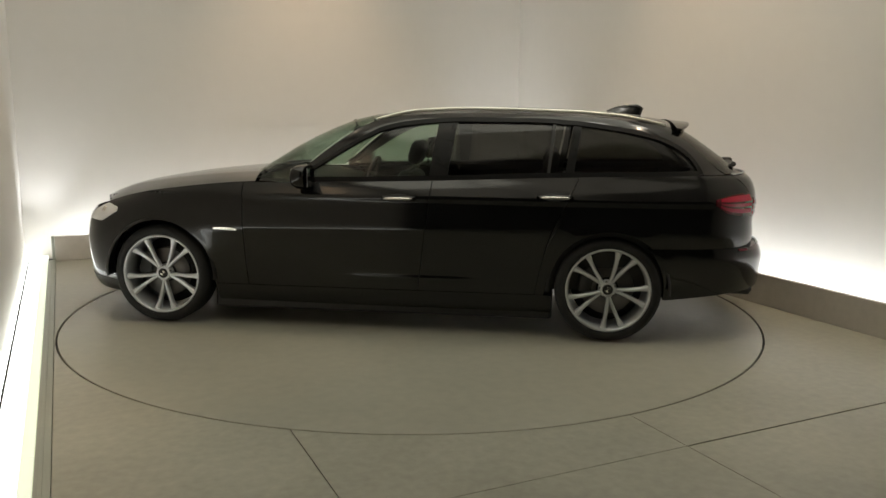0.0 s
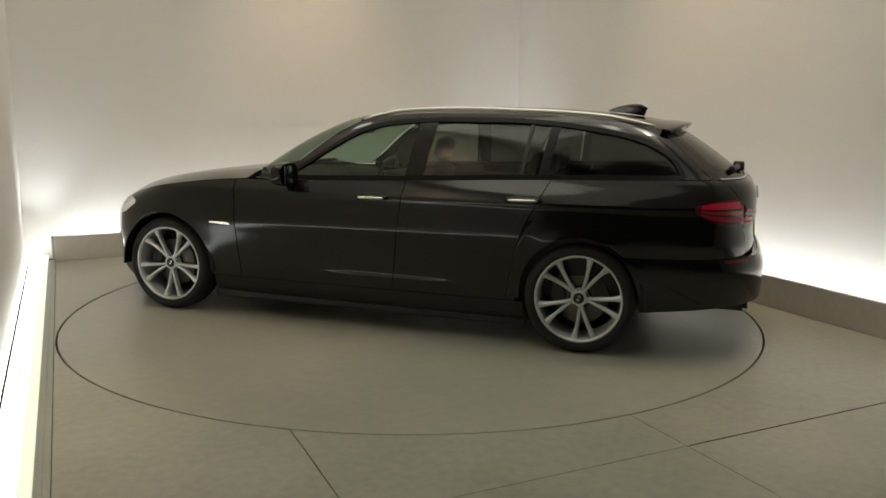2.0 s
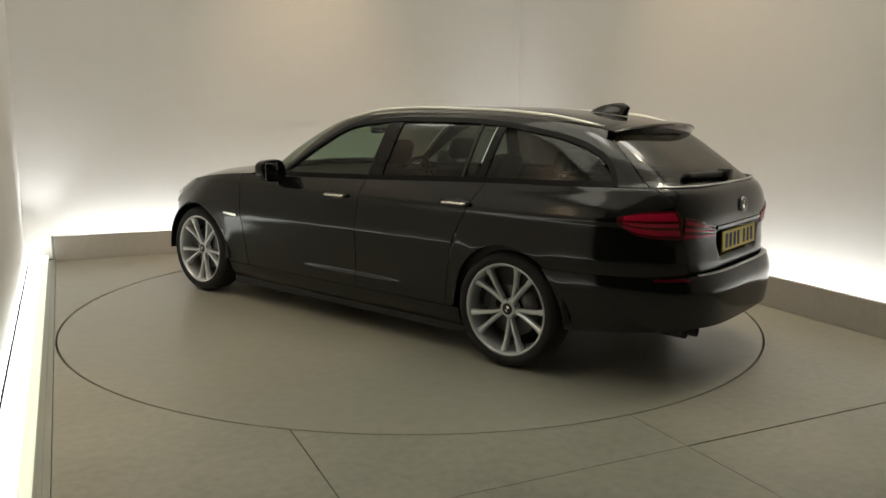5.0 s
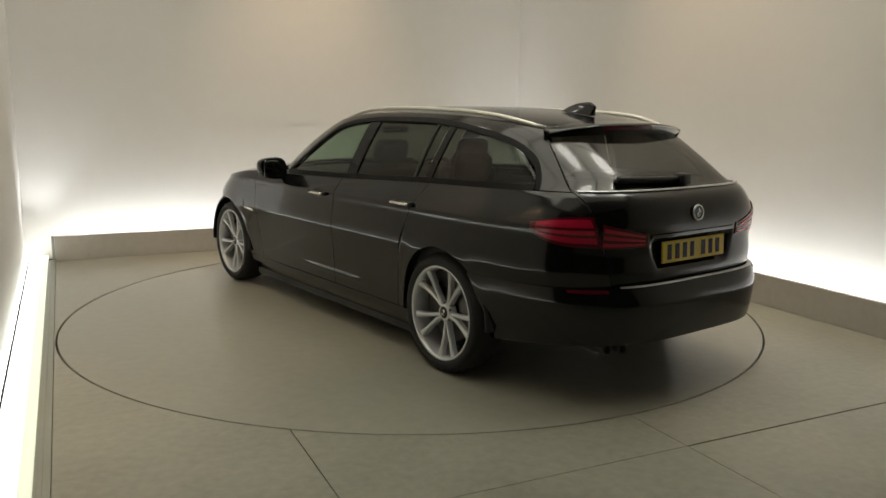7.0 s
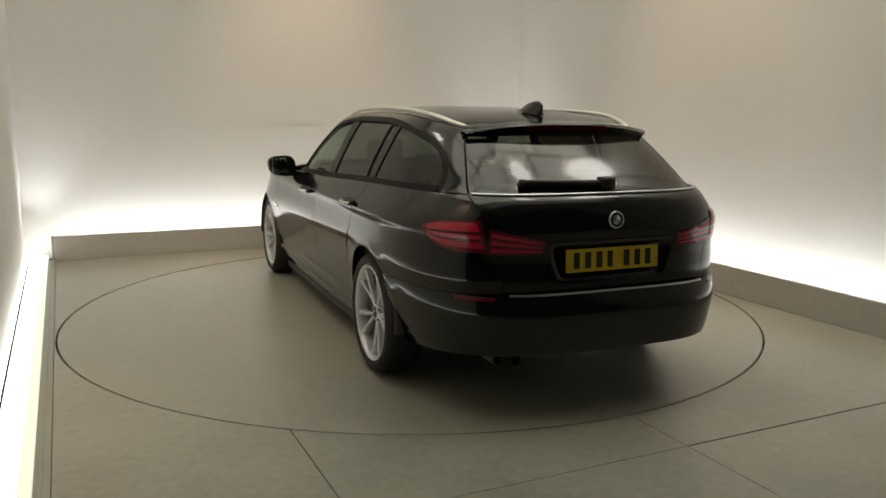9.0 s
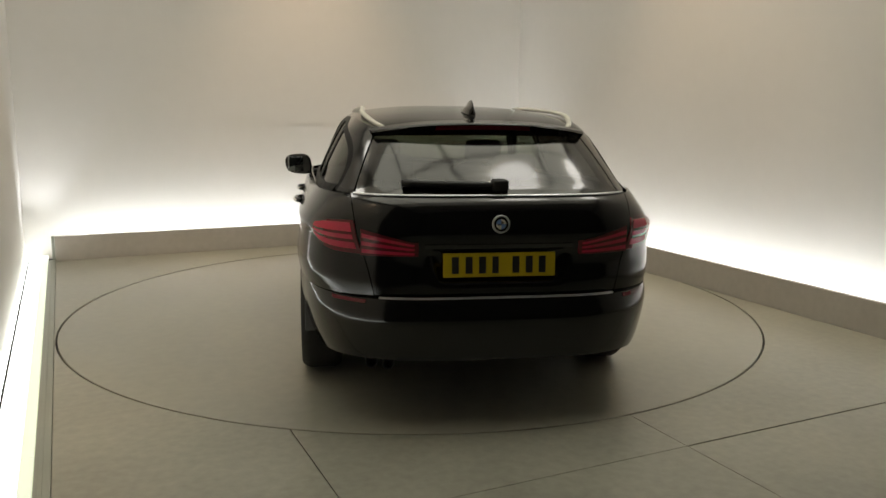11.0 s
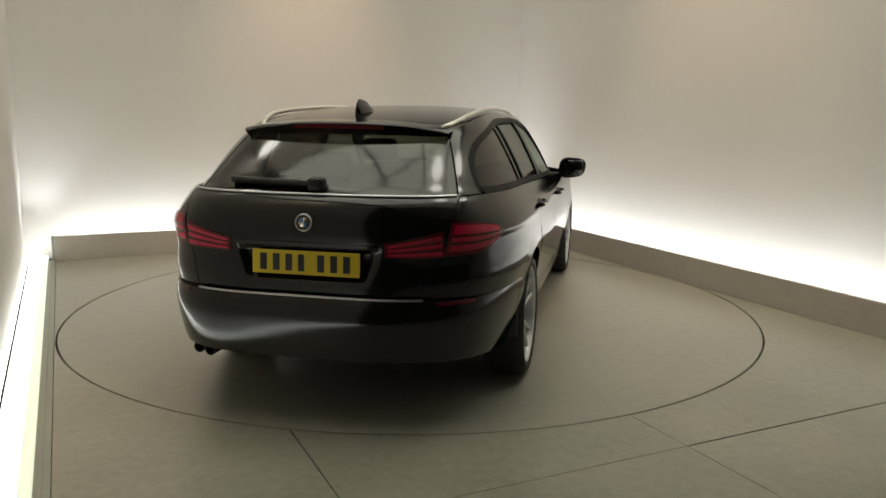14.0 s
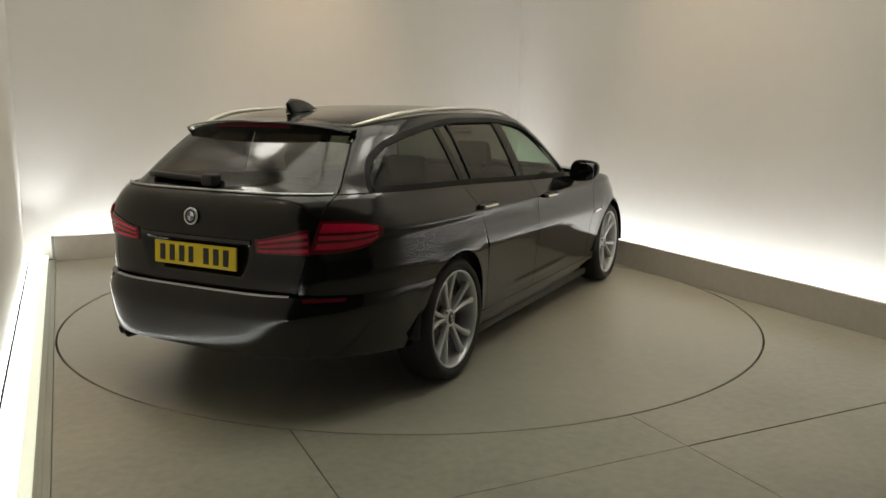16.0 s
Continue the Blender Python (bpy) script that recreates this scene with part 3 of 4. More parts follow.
def build_glass():
    """Side windows with their frames and pillars, the screens."""
    up = lambda x: BELT(x) + 0.022
    down = lambda x: max(DLO(x) - 0.012, up(x) + 0.003)
    both("side_window", TINT, CAR, lambda: span_rows(UPPER, -0.37, 0.50, up, down, 30, 12, -0.012), "clear green-tinted front side glass", depth=0)
    both("side_window", PRIVACY, CAR, lambda: patch_rows(UPPER, lambda z: ("x", -1.17 - 0.16 * (z - 1.0)), lambda z: ("x", -0.44 - 0.13 * (z - 1.0)), up, down, 20, 12, -0.012), "smoked rear side glass", depth=0)
    both("side_window", PRIVACY, CAR, lambda: patch_rows(UPPER, lambda z: ("x", TAIL_X(z) - 0.006), lambda z: ("x", -1.235 - 0.16 * (z - 1.0)), up, down, 30, 12, -0.010), "smoked load-bay side glass", depth=0)
    both("door_pillar", PILLAR, CAR, lambda: patch_rows(UPPER, lambda z: ("x", -0.445 - 0.13 * (z - 1.0)), lambda z: ("x", -0.325 - 0.13 * (z - 1.0)), up, down, 4, 12, -0.004))
    both("door_pillar", PILLAR, CAR, lambda: patch_rows(UPPER, lambda z: ("x", -1.24 - 0.16 * (z - 1.0)), lambda z: ("x", -1.185 - 0.16 * (z - 1.0)), up, down, 4, 12, -0.004))
    # black surround of the side glass
    both("window_frame", SEAL, CAR, lambda: span_rows(UPPER, -1.545, 0.555, lambda x: DLO(x) - 0.014, lambda x: min(DLO(x) + 0.013, EDGE(x) - 0.001), 90, 2, 0.002), depth=0.012)
    both("window_frame", SEAL, CAR, lambda: patch_rows(UPPER, lambda z: ("x", TAIL_X(z) - 0.017), lambda z: ("x", TAIL_X(z) + 0.014), fix(1.062), fix(1.335), 2, 24, 0.0), depth=0.012)
    both("window_frame", SEAL, CAR, lambda: span_rows(UPPER, -1.955, -1.54, lambda x: max(DLO(x) - 0.014, BELT(x) + 0.01), lambda x: DLO(x) + 0.013, 50, 3, 0.001), depth=0.012)
    both("belt_strip", SEAL, CAR, lambda: span_rows(UPPER, -2.025, 0.575, lambda x: BELT(x) - 0.006, lambda x: BELT(x) + 0.024, 70, 2, 0.004), depth=0.02)
    # windscreen and rear screen
    rows = []
    for i in range(19):
        z = 0.985 + (1.403 - 0.985) * i / 18
        w, xf = W_TOP(z), X_SCREEN(z)
        rows.append([Vector((-0.4 + (xf + 0.4) * (1 - abs(yn * 0.925) ** 4) ** 0.25, yn * 0.925 * w, z)) for yn in [-1 + 2 * k / 30 for k in range(31)]])
    bm = bmesh.new()
    sheet(bm, rows, depth=0)
    part("windscreen", bm, TINT, CAR, "clear green-tinted windscreen")
    half = patch_rows(UPPER, lambda z: ("y", 0.0), lambda z: ("y", GLASS_Y(z)), fix(1.062), fix(1.345), 20, 16, -0.002)
    bm = bmesh.new()
    for side in (False, True):
        sheet(bm, half, depth=0, mirror=side)
    bmesh.ops.remove_doubles(bm, verts=bm.verts[:], dist=1e-4)
    part("rear_screen", bm, REAR_GLASS, CAR, "smoked sloping rear glass")


build_glass()


def build_tailgate():
    half = patch_rows(LOWER, lambda z: ("y", 0.0), lambda z: ("y", GATE_Y(z) - 0.002), fix(0.618), fix(1.062), 26, 30)
    for row in half:
        for i, p in enumerate(row):
            # pressed recess for the number plate
            inside = max(0.0, min(1.0, (0.335 - 0.35 * max(0, 0.80 - p.z) - p.y) / 0.03)) * max(0.0, min(1.0, (0.835 - p.z) / 0.02)) * max(0.0, min(1.0, (p.z - 0.665) / 0.02))
            row[i] = p + Vector((0.028 * inside, 0, 0))
    bm = bmesh.new()
    for side in (False, True):
        sheet(bm, half, depth=0.0, mirror=side)
    bmesh.ops.remove_doubles(bm, verts=bm.verts[:], dist=1e-4)
    gate = part("tailgate", bm, PAINT, CAR)
    return gate


TAILGATE = build_tailgate()


def build_inner():
    """Dark tub, arch liners and floor that close the shell."""
    bm = bmesh.new()
    # first box hangs extra low, to darken the gap under the sills
    box(bm, -1.14, 1.14, -0.80, 0.80, 0.105, 0.36, 0.02)
    box(bm, -2.38, -1.05, -0.60, 0.60, 0.31, 0.56, 0.02)
    box(bm, 1.05, 2.1, -0.58, 0.58, 0.18, 0.66, 0.02)
    box(bm, -2.36, -1.9, -0.66, 0.66, 0.33, 0.62, 0.05)
    part("low_floorpan", bm, TRIM, CAR, smooth=False)
    for sx in (-1, 1):
        for sy in (-1, 1):
            bm = bmesh.new()
            lathe(bm, [(0.34, sy * 0.58), (ARCH + 0.02, sy * 0.60), (ARCH + 0.014, sy * 0.885), (ARCH - 0.004, sy * 0.892)], 40, pose(sx * WHEEL_X, 0, WHEEL_Z), (-4, 184))
            part("arch_liner", bm, TRIM, CAR)


build_inner()


def build_wheel():
    wheel = new("wheel")
    wheel.parent = CAR
    bm = bmesh.new()
    r0, r1 = 0.262, 0.335
    lathe(bm, [(r0, 0.085), (r0 + 0.006, 0.098), (r0 + 0.022, 0.107), (r0 + 0.042, 0.107), (r1 - 0.02, 0.098), (r1 - 0.006, 0.08), (r1, 0.06), (r1, -0.07), (r1 - 0.012, -0.1), (r0 + 0.02, -0.115), (r0, -0.10)], 72)
    part("tyre", bm, RUBBER, wheel)
    bm = bmesh.new()
    lathe(bm, [(r0 + 0.004, 0.090), (r0 + 0.006, 0.098), (r0 - 0.002, 0.101), (r0 - 0.009, 0.095), (r0 - 0.014, 0.075), (r0 - 0.03, -0.09), (r0, -0.105)], 72)
    rim = part("rim", bm, SILVER, wheel)
    # ten spokes in five pairs
    for k in range(5):
        for s in (-1, 1):
            mid = radians(90 + 72 * k)
            rows = []
            for i in range(9):
                t = i / 8
                r = 0.045 + (r0 - 0.012 - 0.045) * t
                a = mid + radians(s * (5 + 8.5 * t ** 0.7))
                wide = 0.0105 + 0.0035 * t + 0.008 * max(0.0, t - 0.75) / 0.25
                face = 0.062 + 0.022 * t ** 1.6 + 0.0008 * s
                c, n = Vector((r * math.cos(a), 0, r * math.sin(a))), Vector((-math.sin(a), 0, math.cos(a)))
                rows.append([c + n * d * wide + Vector((0, h, 0)) for d, h in ((-1.0, face - 0.035), (-0.9, face - 0.007), (-0.35, face), (0.35, face), (0.9, face - 0.007), (1.0, face - 0.035))])
            bm = bmesh.new()
            grid(bm, rows, close=True)
            part("spoke", bm, SILVER, rim, smooth=False)
    bm = bmesh.new()
    lathe(bm, [(0.0001, 0.066), (0.034, 0.066), (0.038, 0.069), (0.050, 0.062), (0.057, 0.048), (0.059, 0.02)], 40)
    part("hub", bm, SILVER, rim)
    bm = bmesh.new()
    lathe(bm, [(0.0001, 0.0705), (0.030, 0.0705), (0.033, 0.068)], 32)
    part("hub_cap", bm, TRIM, wheel)
    bm = bmesh.new()
    for k in (0, 2):
        lathe(bm, [(0.003, 0.0725), (0.017, 0.0725), (0.018, 0.071)], 10, None, (90 * k + 45, 90 * k + 135))
    part("hub_badge", bm, CHROME, wheel, "pale quarters of the round hub badge")
    for k in range(5):
        a = radians(54 + 72 * k)
        bm = bmesh.new()
        lathe(bm, [(0.0001, 0.062), (0.008, 0.062), (0.009, 0.05)], 10, pose(0.047 * math.cos(a), 0.002, 0.047 * math.sin(a)))
        part("wheel_bolt", bm, STEEL, wheel)
    bm = bmesh.new()
    lathe(bm, [(0.07, 0.012), (0.165, 0.012), (0.168, 0.006), (0.168, -0.014), (0.07, -0.014)], 48)
    part("brake_disc", bm, STEEL, wheel)
    bm = bmesh.new()
    lathe(bm, [(0.10, 0.04), (0.178, 0.04), (0.186, 0.03), (0.186, -0.04), (0.10, -0.04)], 14, None, (-35, 35))
    part("brake_caliper", bm, TRIM, wheel)
    bm = bmesh.new()
    lathe(bm, [(0.0001, -0.06), (0.226, -0.06), (0.226, -0.09)], 40)
    part("inner_barrel", bm, TRIM, wheel)
    return wheel


WHEEL = build_wheel()
WHEEL.matrix_basis = pose(WHEEL_X, 0.782, WHEEL_Z, 0, -34, 0)
for x, y, turn, spin in ((-WHEEL_X, 0.808, 0, -27), (WHEEL_X, -0.782, 180, 30), (-WHEEL_X, -0.808, 180, 8)):
    copy_thing(WHEEL, pose(x, y, WHEEL_Z, 0, spin, turn))


# ---- the car: lamps, trim and fittings ----
def build_lamps():
    # rear lamps: outer lens on the quarter, inner lens on the tailgate, with brighter bars
    low = Curve((-2.47, 0.80), (-2.31, 0.806), (-2.21, 0.825), (-2.12, 0.880))
    high = Curve((-2.47, 0.950), (-2.36, 0.950), (-2.24, 0.942), (-2.12, 0.915))
    key_in, key_out = (lambda z: ("y", GATE_Y(z) + 0.004)), xs(-2.12)
    outer = both("tail_lamp", DEEPRED, CAR, lambda: patch_rows(LOWER, key_in, key_out, low, high, 26, 10, 0.006), "dark red wrap-round rear lamp lens", depth=0.03)
    bars = []
    for f0, f1, mat in ((0.66, 0.92, RED), (0.44, 0.58, RED), (0.14, 0.34, RED)):
        rows = patch_rows(LOWER, lambda z: ("y", GATE_Y(z) + 0.02), xs(-2.15), lambda x: low(x) + (high(x) - low(x)) * f0, lambda x: low(x) + (high(x) - low(x)) * f1, 20, 4, 0.0085)
        for side in (0, 1):
            bm = bmesh.new()
            sheet(bm, rows, 0.004, mirror=bool(side))
            part("light_bar", bm, mat, outer[side])
    lo = lambda y: 0.797 + 0.02 * max(0, 0.42 - y)
    hi = lambda y: 0.862 + 0.24 * max(0.0, y - 0.40)
    inner = both("tail_lamp", DEEPRED, TAILGATE, lambda: rear_rows(LOWER, 0.372, 0.626, lo, hi, 16, 6, 0.006), "dark red inner rear lamp lens", depth=0.02)
    for f0, f1 in ((0.10, 0.26), (0.40, 0.56), (0.70, 0.86)):
        rows = rear_rows(LOWER, 0.39, 0.62, lambda y: lo(y) + (hi(y) - lo(y)) * f0, lambda y: lo(y) + (hi(y) - lo(y)) * f1, 14, 3, 0.0085)
        for side in (0, 1):
            bm = bmesh.new()
            sheet(bm, rows, 0.004, mirror=bool(side))
            part("light_bar", bm, RED, inner[side])
    both("reflector", DEEPRED, REAR_BUMPER, lambda: rear_rows(BUMPER, 0.61, 0.755, lambda y: 0.585, lambda y: 0.600, 12, 2, 0.004), "narrow dark red reflector", depth=0.01)
    lamps = both("headlamp", LENS_CLEAR, CAR, lambda: span_rows(LOWER, 1.82, 2.15, lambda x: 0.668 + 0.075 * max(0, 1.96 - x) / 0.14, lambda x: min(0.79 - 0.02 * max(0, 1.92 - x) / 0.1, SHOULDER(x) - 0.012), 18, 6, 0.005), "clear headlamp lens", depth=0.03)
    for side in (1, -1):
        bm = bmesh.new()
        lathe(bm, [(0.0001, 0.012), (0.018, 0.012), (0.026, 0.004), (0.030, 0.0), (0.030, -0.02)], 20)
        p = LOWER.point(0.738, LOWER.q(0.738, ("x", 1.95)), 0.0)
        ob = part("projector", bm, CHROME, lamps[0 if side > 0 else 1])
        ob.matrix_basis = pose(p.x, side * (p.y - 0.006), p.z, 0, 0, -35 if side > 0 else 180 + 35)
    both("side_blade", CHROME, CAR, lambda: span_rows(LOWER, 0.925, 1.085, lambda x: 0.655 + 0.006 * (x - 0.925) / 0.16, lambda x: 0.674 - 0.008 * max(0, 0.95 - x) / 0.025, 10, 2, 0.008), "bright metal blade on the front wing", depth=0.01)


build_lamps()


def build_trim():
    # roof rails on short feet
    for side in (1, -1):
        pts = []
        for i in range(41):
            t = i / 40
            x = 0.06 - 1.90 * t
            e = EDGE(x)
            y = UPPER.at(e, UPPER.q(e, ("x", x)))[1] - 0.035
            rise = -0.010 + 0.022 * min(1.0, math.sin(math.pi * min(max(t, 0.0), 1.0)) * 2.2) ** 0.9
            pts.append((x, side * y, e + 0.012 + rise + 0.004))
        bm = bmesh.new()
        tube(bm, pts, 0.0135, 10, 0.9)
        part("roof_rail", bm, RAIL, CAR, "satin silver roof rail")
    # roof spoiler
    rows = []
    for i in range(7):
        t = i / 6
        row = []
        for k in range(33):
            yn = -1 + 2 * k / 32
            back = -2.035 + 0.10 * abs(yn) ** 3
            x = -1.90 + (back + 1.90) * t
            y = yn * (0.556 - 0.012 * t)
            e, c = 1.348 - 0.008 * t, 1.396 - 0.014 * t
            row.append(Vector((x, y, e + (c - e) * (1 - abs(yn) ** 2.6))))
        rows.append(row)
    drop = [0.026 + 0.034 * (1 - abs(-1 + 2 * k / 32) ** 2.5) for k in range(33)]
    edge = [p + Vector((-0.005, 0, -0.008)) for p in rows[-1]]
    foot = [p + Vector((0.022, 0, -d)) for p, d in zip(rows[-1], drop)]
    bm = bmesh.new()
    grid(bm, rows + [edge])
    for k, m in ((0, -1), (32, 1)):
        rim = [r[k] for r in rows]
        grid(bm, [rim, [p + Vector((0.004, -m * 0.006, -0.022)) for p in rim], [p + Vector((0.014, -m * 0.035, -0.050)) for p in rim]])
    part("spoiler", bm, PAINT, TAILGATE, "body-coloured roof spoiler")
    bm = bmesh.new()
    grid(bm, [[p + Vector((0.004, 0, -0.002)) for p in edge], foot])
    grid(bm, [foot, [p + Vector((0.05, 0, -0.8 * d - 0.004)) for p, d in zip(rows[2], drop)]])
    part("spoiler_underside", bm, GLOSS, TAILGATE, "gloss black rear face of the spoiler")
    bm = bmesh.new()
    e2, f2 = edge[9:24], foot[9:24]
    grid(bm, [[p.lerp(q, f) + Vector((-0.003 + 0.004 * (1 - f), 0, -0.002)) for p, q in zip(e2, f2)] for f in (0.04, 0.42)])
    part("brake_lamp", bm, DEEPRED, TAILGATE, "dark red high-level brake lamp strip")
    # aerial fin
    bm = bmesh.new()
    rows = []
    base = 1.415
    for i in range(13):
        t = i / 12
        x = -1.50 - 0.235 * t
        h = 0.010 + 0.064 * (1 - (1 - t) ** 2.2) if t < 0.86 else 0.010 + 0.063 * (1 - (t - 0.86) / 0.14 * 0.35)
        w = 0.034 * math.sin(math.pi * (0.12 + 0.80 * t)) ** 0.6
        zb = CROWN(x) + 0.004
        rows.append([Vector((x - 0.02 * (1 - abs(f)) * t, w * f * (1 if abs(f) > 0.5 else 0.55), zb + h * (1 - abs(f)) ** 0.75)) for f in (-1, -0.75, -0.5, -0.25, 0, 0.25, 0.5, 0.75, 1)])
    vs = grid(bm, rows)
    bm.faces.new(vs[-1])
    part("aerial_fin", bm, PAINT, CAR)
    # chrome strip on the bumper's ledge and the ledge itself
    rows = rear_rows(BUMPER, -0.0, 0.55, lambda y: 0.606, lambda y: 0.613, 24, 3, 0.003)
    bm = bmesh.new()
    sheet(bm, rows, 0.01)
    sheet(bm, rows, 0.01, mirror=True)
    part("chrome_strip", bm, STRIP, REAR_BUMPER, "bright chrome strip on the bumper lip")
    outer = rear_rows(BUMPER, 0.0, 0.70, lambda y: 0.606, lambda y: 0.608, 24, 1)[0]
    inner = rear_rows(LOWER, 0.0, 0.70, lambda y: 0.612, lambda y: 0.613, 24, 1)[0]
    bm = bmesh.new()
    for m in (1, -1):
        grid(bm, [[Vector((p.x, m * p.y, p.z)) for p in outer], [Vector((p.x + 0.03, m * p.y, p.z - 0.006)) for p in inner]])
    part("load_lip", bm, PAINT, REAR_BUMPER)
    # metal strip added below the rear glass for the tailgate edge's highlight
    a = rear_rows(LOWER, 0.0, 0.655, lambda y: 1.058, lambda y: 1.064, 24, 1)[0]
    bm = bmesh.new()
    for m in (1, -1):
        f = lambda p, dx, dz: Vector((p.x + dx, m * p.y, p.z + dz))
        grid(bm, [[f(p, 0.004, 0.0) for p in a], [f(p, -0.007, 0.002) for p in a], [f(p, -0.004, 0.007) for p in a], [f(p, 0.006, 0.010) for p in a]])
    part("edge_highlight", bm, STRIP, TAILGATE, "metal strip below the rear glass that draws the tailgate edge highlight")
    # lower rear panel and twin pipes
    rows = rear_rows(BUMPER, 0.0, 0.50, lambda y: 0.285, lambda y: 0.325 - 0.02 * y, 20, 3, -0.045)
    bm = bmesh.new()
    sheet(bm, rows, 0.02)
    sheet(bm, rows, 0.02, mirror=True)
    part("diffuser_panel", bm, TRIM, REAR_BUMPER, "matt black lower bumper insert")
    for y in (0.505, 0.580):
        bm = bmesh.new()
        lathe(bm, [(0.025, 0.20), (0.028, 0.02), (0.028, 0.0), (0.024, 0.0), (0.023, 0.02), (0.023, 0.2)], 28, Matrix.Rotation(radians(-90), 4, "Z"))
        ob = part("exhaust_pipe", bm, TRIM, CAR, "dark steel exhaust tip")
        ob.matrix_basis = pose(-2.446 + 0.03 * (y > 0.55), y, 0.302)
    # round badge
    badge = new("badge")
    badge.parent = TAILGATE
    tilt = Matrix.Rotation(radians(90), 4, "Z") @ Matrix.Rotation(radians(6), 4, "X")
    badge.matrix_basis = Matrix.Translation((X_GATE(0.942) - 0.006, 0, 0.942)) @ tilt
    bm = bmesh.new()
    lathe(bm, [(0.0001, 0.004), (0.033, 0.004), (0.035, 0.008), (0.040, 0.008), (0.042, 0.0)], 40)
    part("ring", bm, STRIP, badge)
    for k in range(4):
        bm = bmesh.new()
        lathe(bm, [(0.0005, 0.0065), (0.022, 0.0065), (0.023, 0.004)], 10, None, (90 * k, 90 * k + 90))
        part("quarter", bm, CHROME if k % 2 else BLUE, badge)
    bm = bmesh.new()
    lathe(bm, [(0.023, 0.006), (0.033, 0.006)], 40)
    part("black_ring", bm, GLOSS, badge)
    # number plate with plain bars
    plate = boxed("number_plate", YELLOW, TAILGATE, (-0.006, 0.004, -0.26, 0.26, -0.0555, 0.0555), 0.003, None, "yellow number plate with dark bars")
    plate.matrix_basis = Matrix.Translation((-2.458, 0, 0.755)) @ Matrix.Rotation(radians(3), 4, "Y")
    widths = ((0.205, 0.05), (0.142, 0.05), (0.08, 0.05), (0.02, 0.045), (-0.075, 0.05), (-0.137, 0.05), (-0.198, 0.05))
    for y, w in widths:
        boxed("plate_bar", INK, plate, (-0.0085, -0.006, y - w * 0.32, y + w * 0.32, -0.0385, 0.0385))
    # trim bar above the plate
    rows = rear_rows(LOWER, 0.0, 0.345, lambda y: 0.832, lambda y: 0.850, 14, 2, 0.006)
    bm = bmesh.new()
    sheet(bm, rows, 0.02)
    sheet(bm, rows, 0.02, mirror=True)
    part("grip_bar", bm, GLOSS, TAILGATE)
    # rear wiper
    bm = bmesh.new()
    p0, p1 = Vector((-2.343, -0.015, 1.103)), Vector((-2.300, 0.43, 1.112))
    pts = [p0.lerp(p1, k / 10) + Vector((-0.012 * math.sin(math.pi * k / 10), 0, 0)) for k in range(11)]
    tube(bm, pts, 0.017, 8, 1.0)
    wiper = part("rear_wiper", bm, TRIM, TAILGATE)
    bm = bmesh.new()
    box(bm, -2.385, -2.315, -0.055, 0.02, 1.074, 1.134, 0.012)
    part("wiper_cap", bm, TRIM, wiper)
    bm = bmesh.new()
    tube(bm, [p + Vector((0.02, 0.0, -0.012)) for p in pts[2:]], 0.008, 6, 1.6)
    part("wiper_blade", bm, TRIM, wiper)


build_trim()


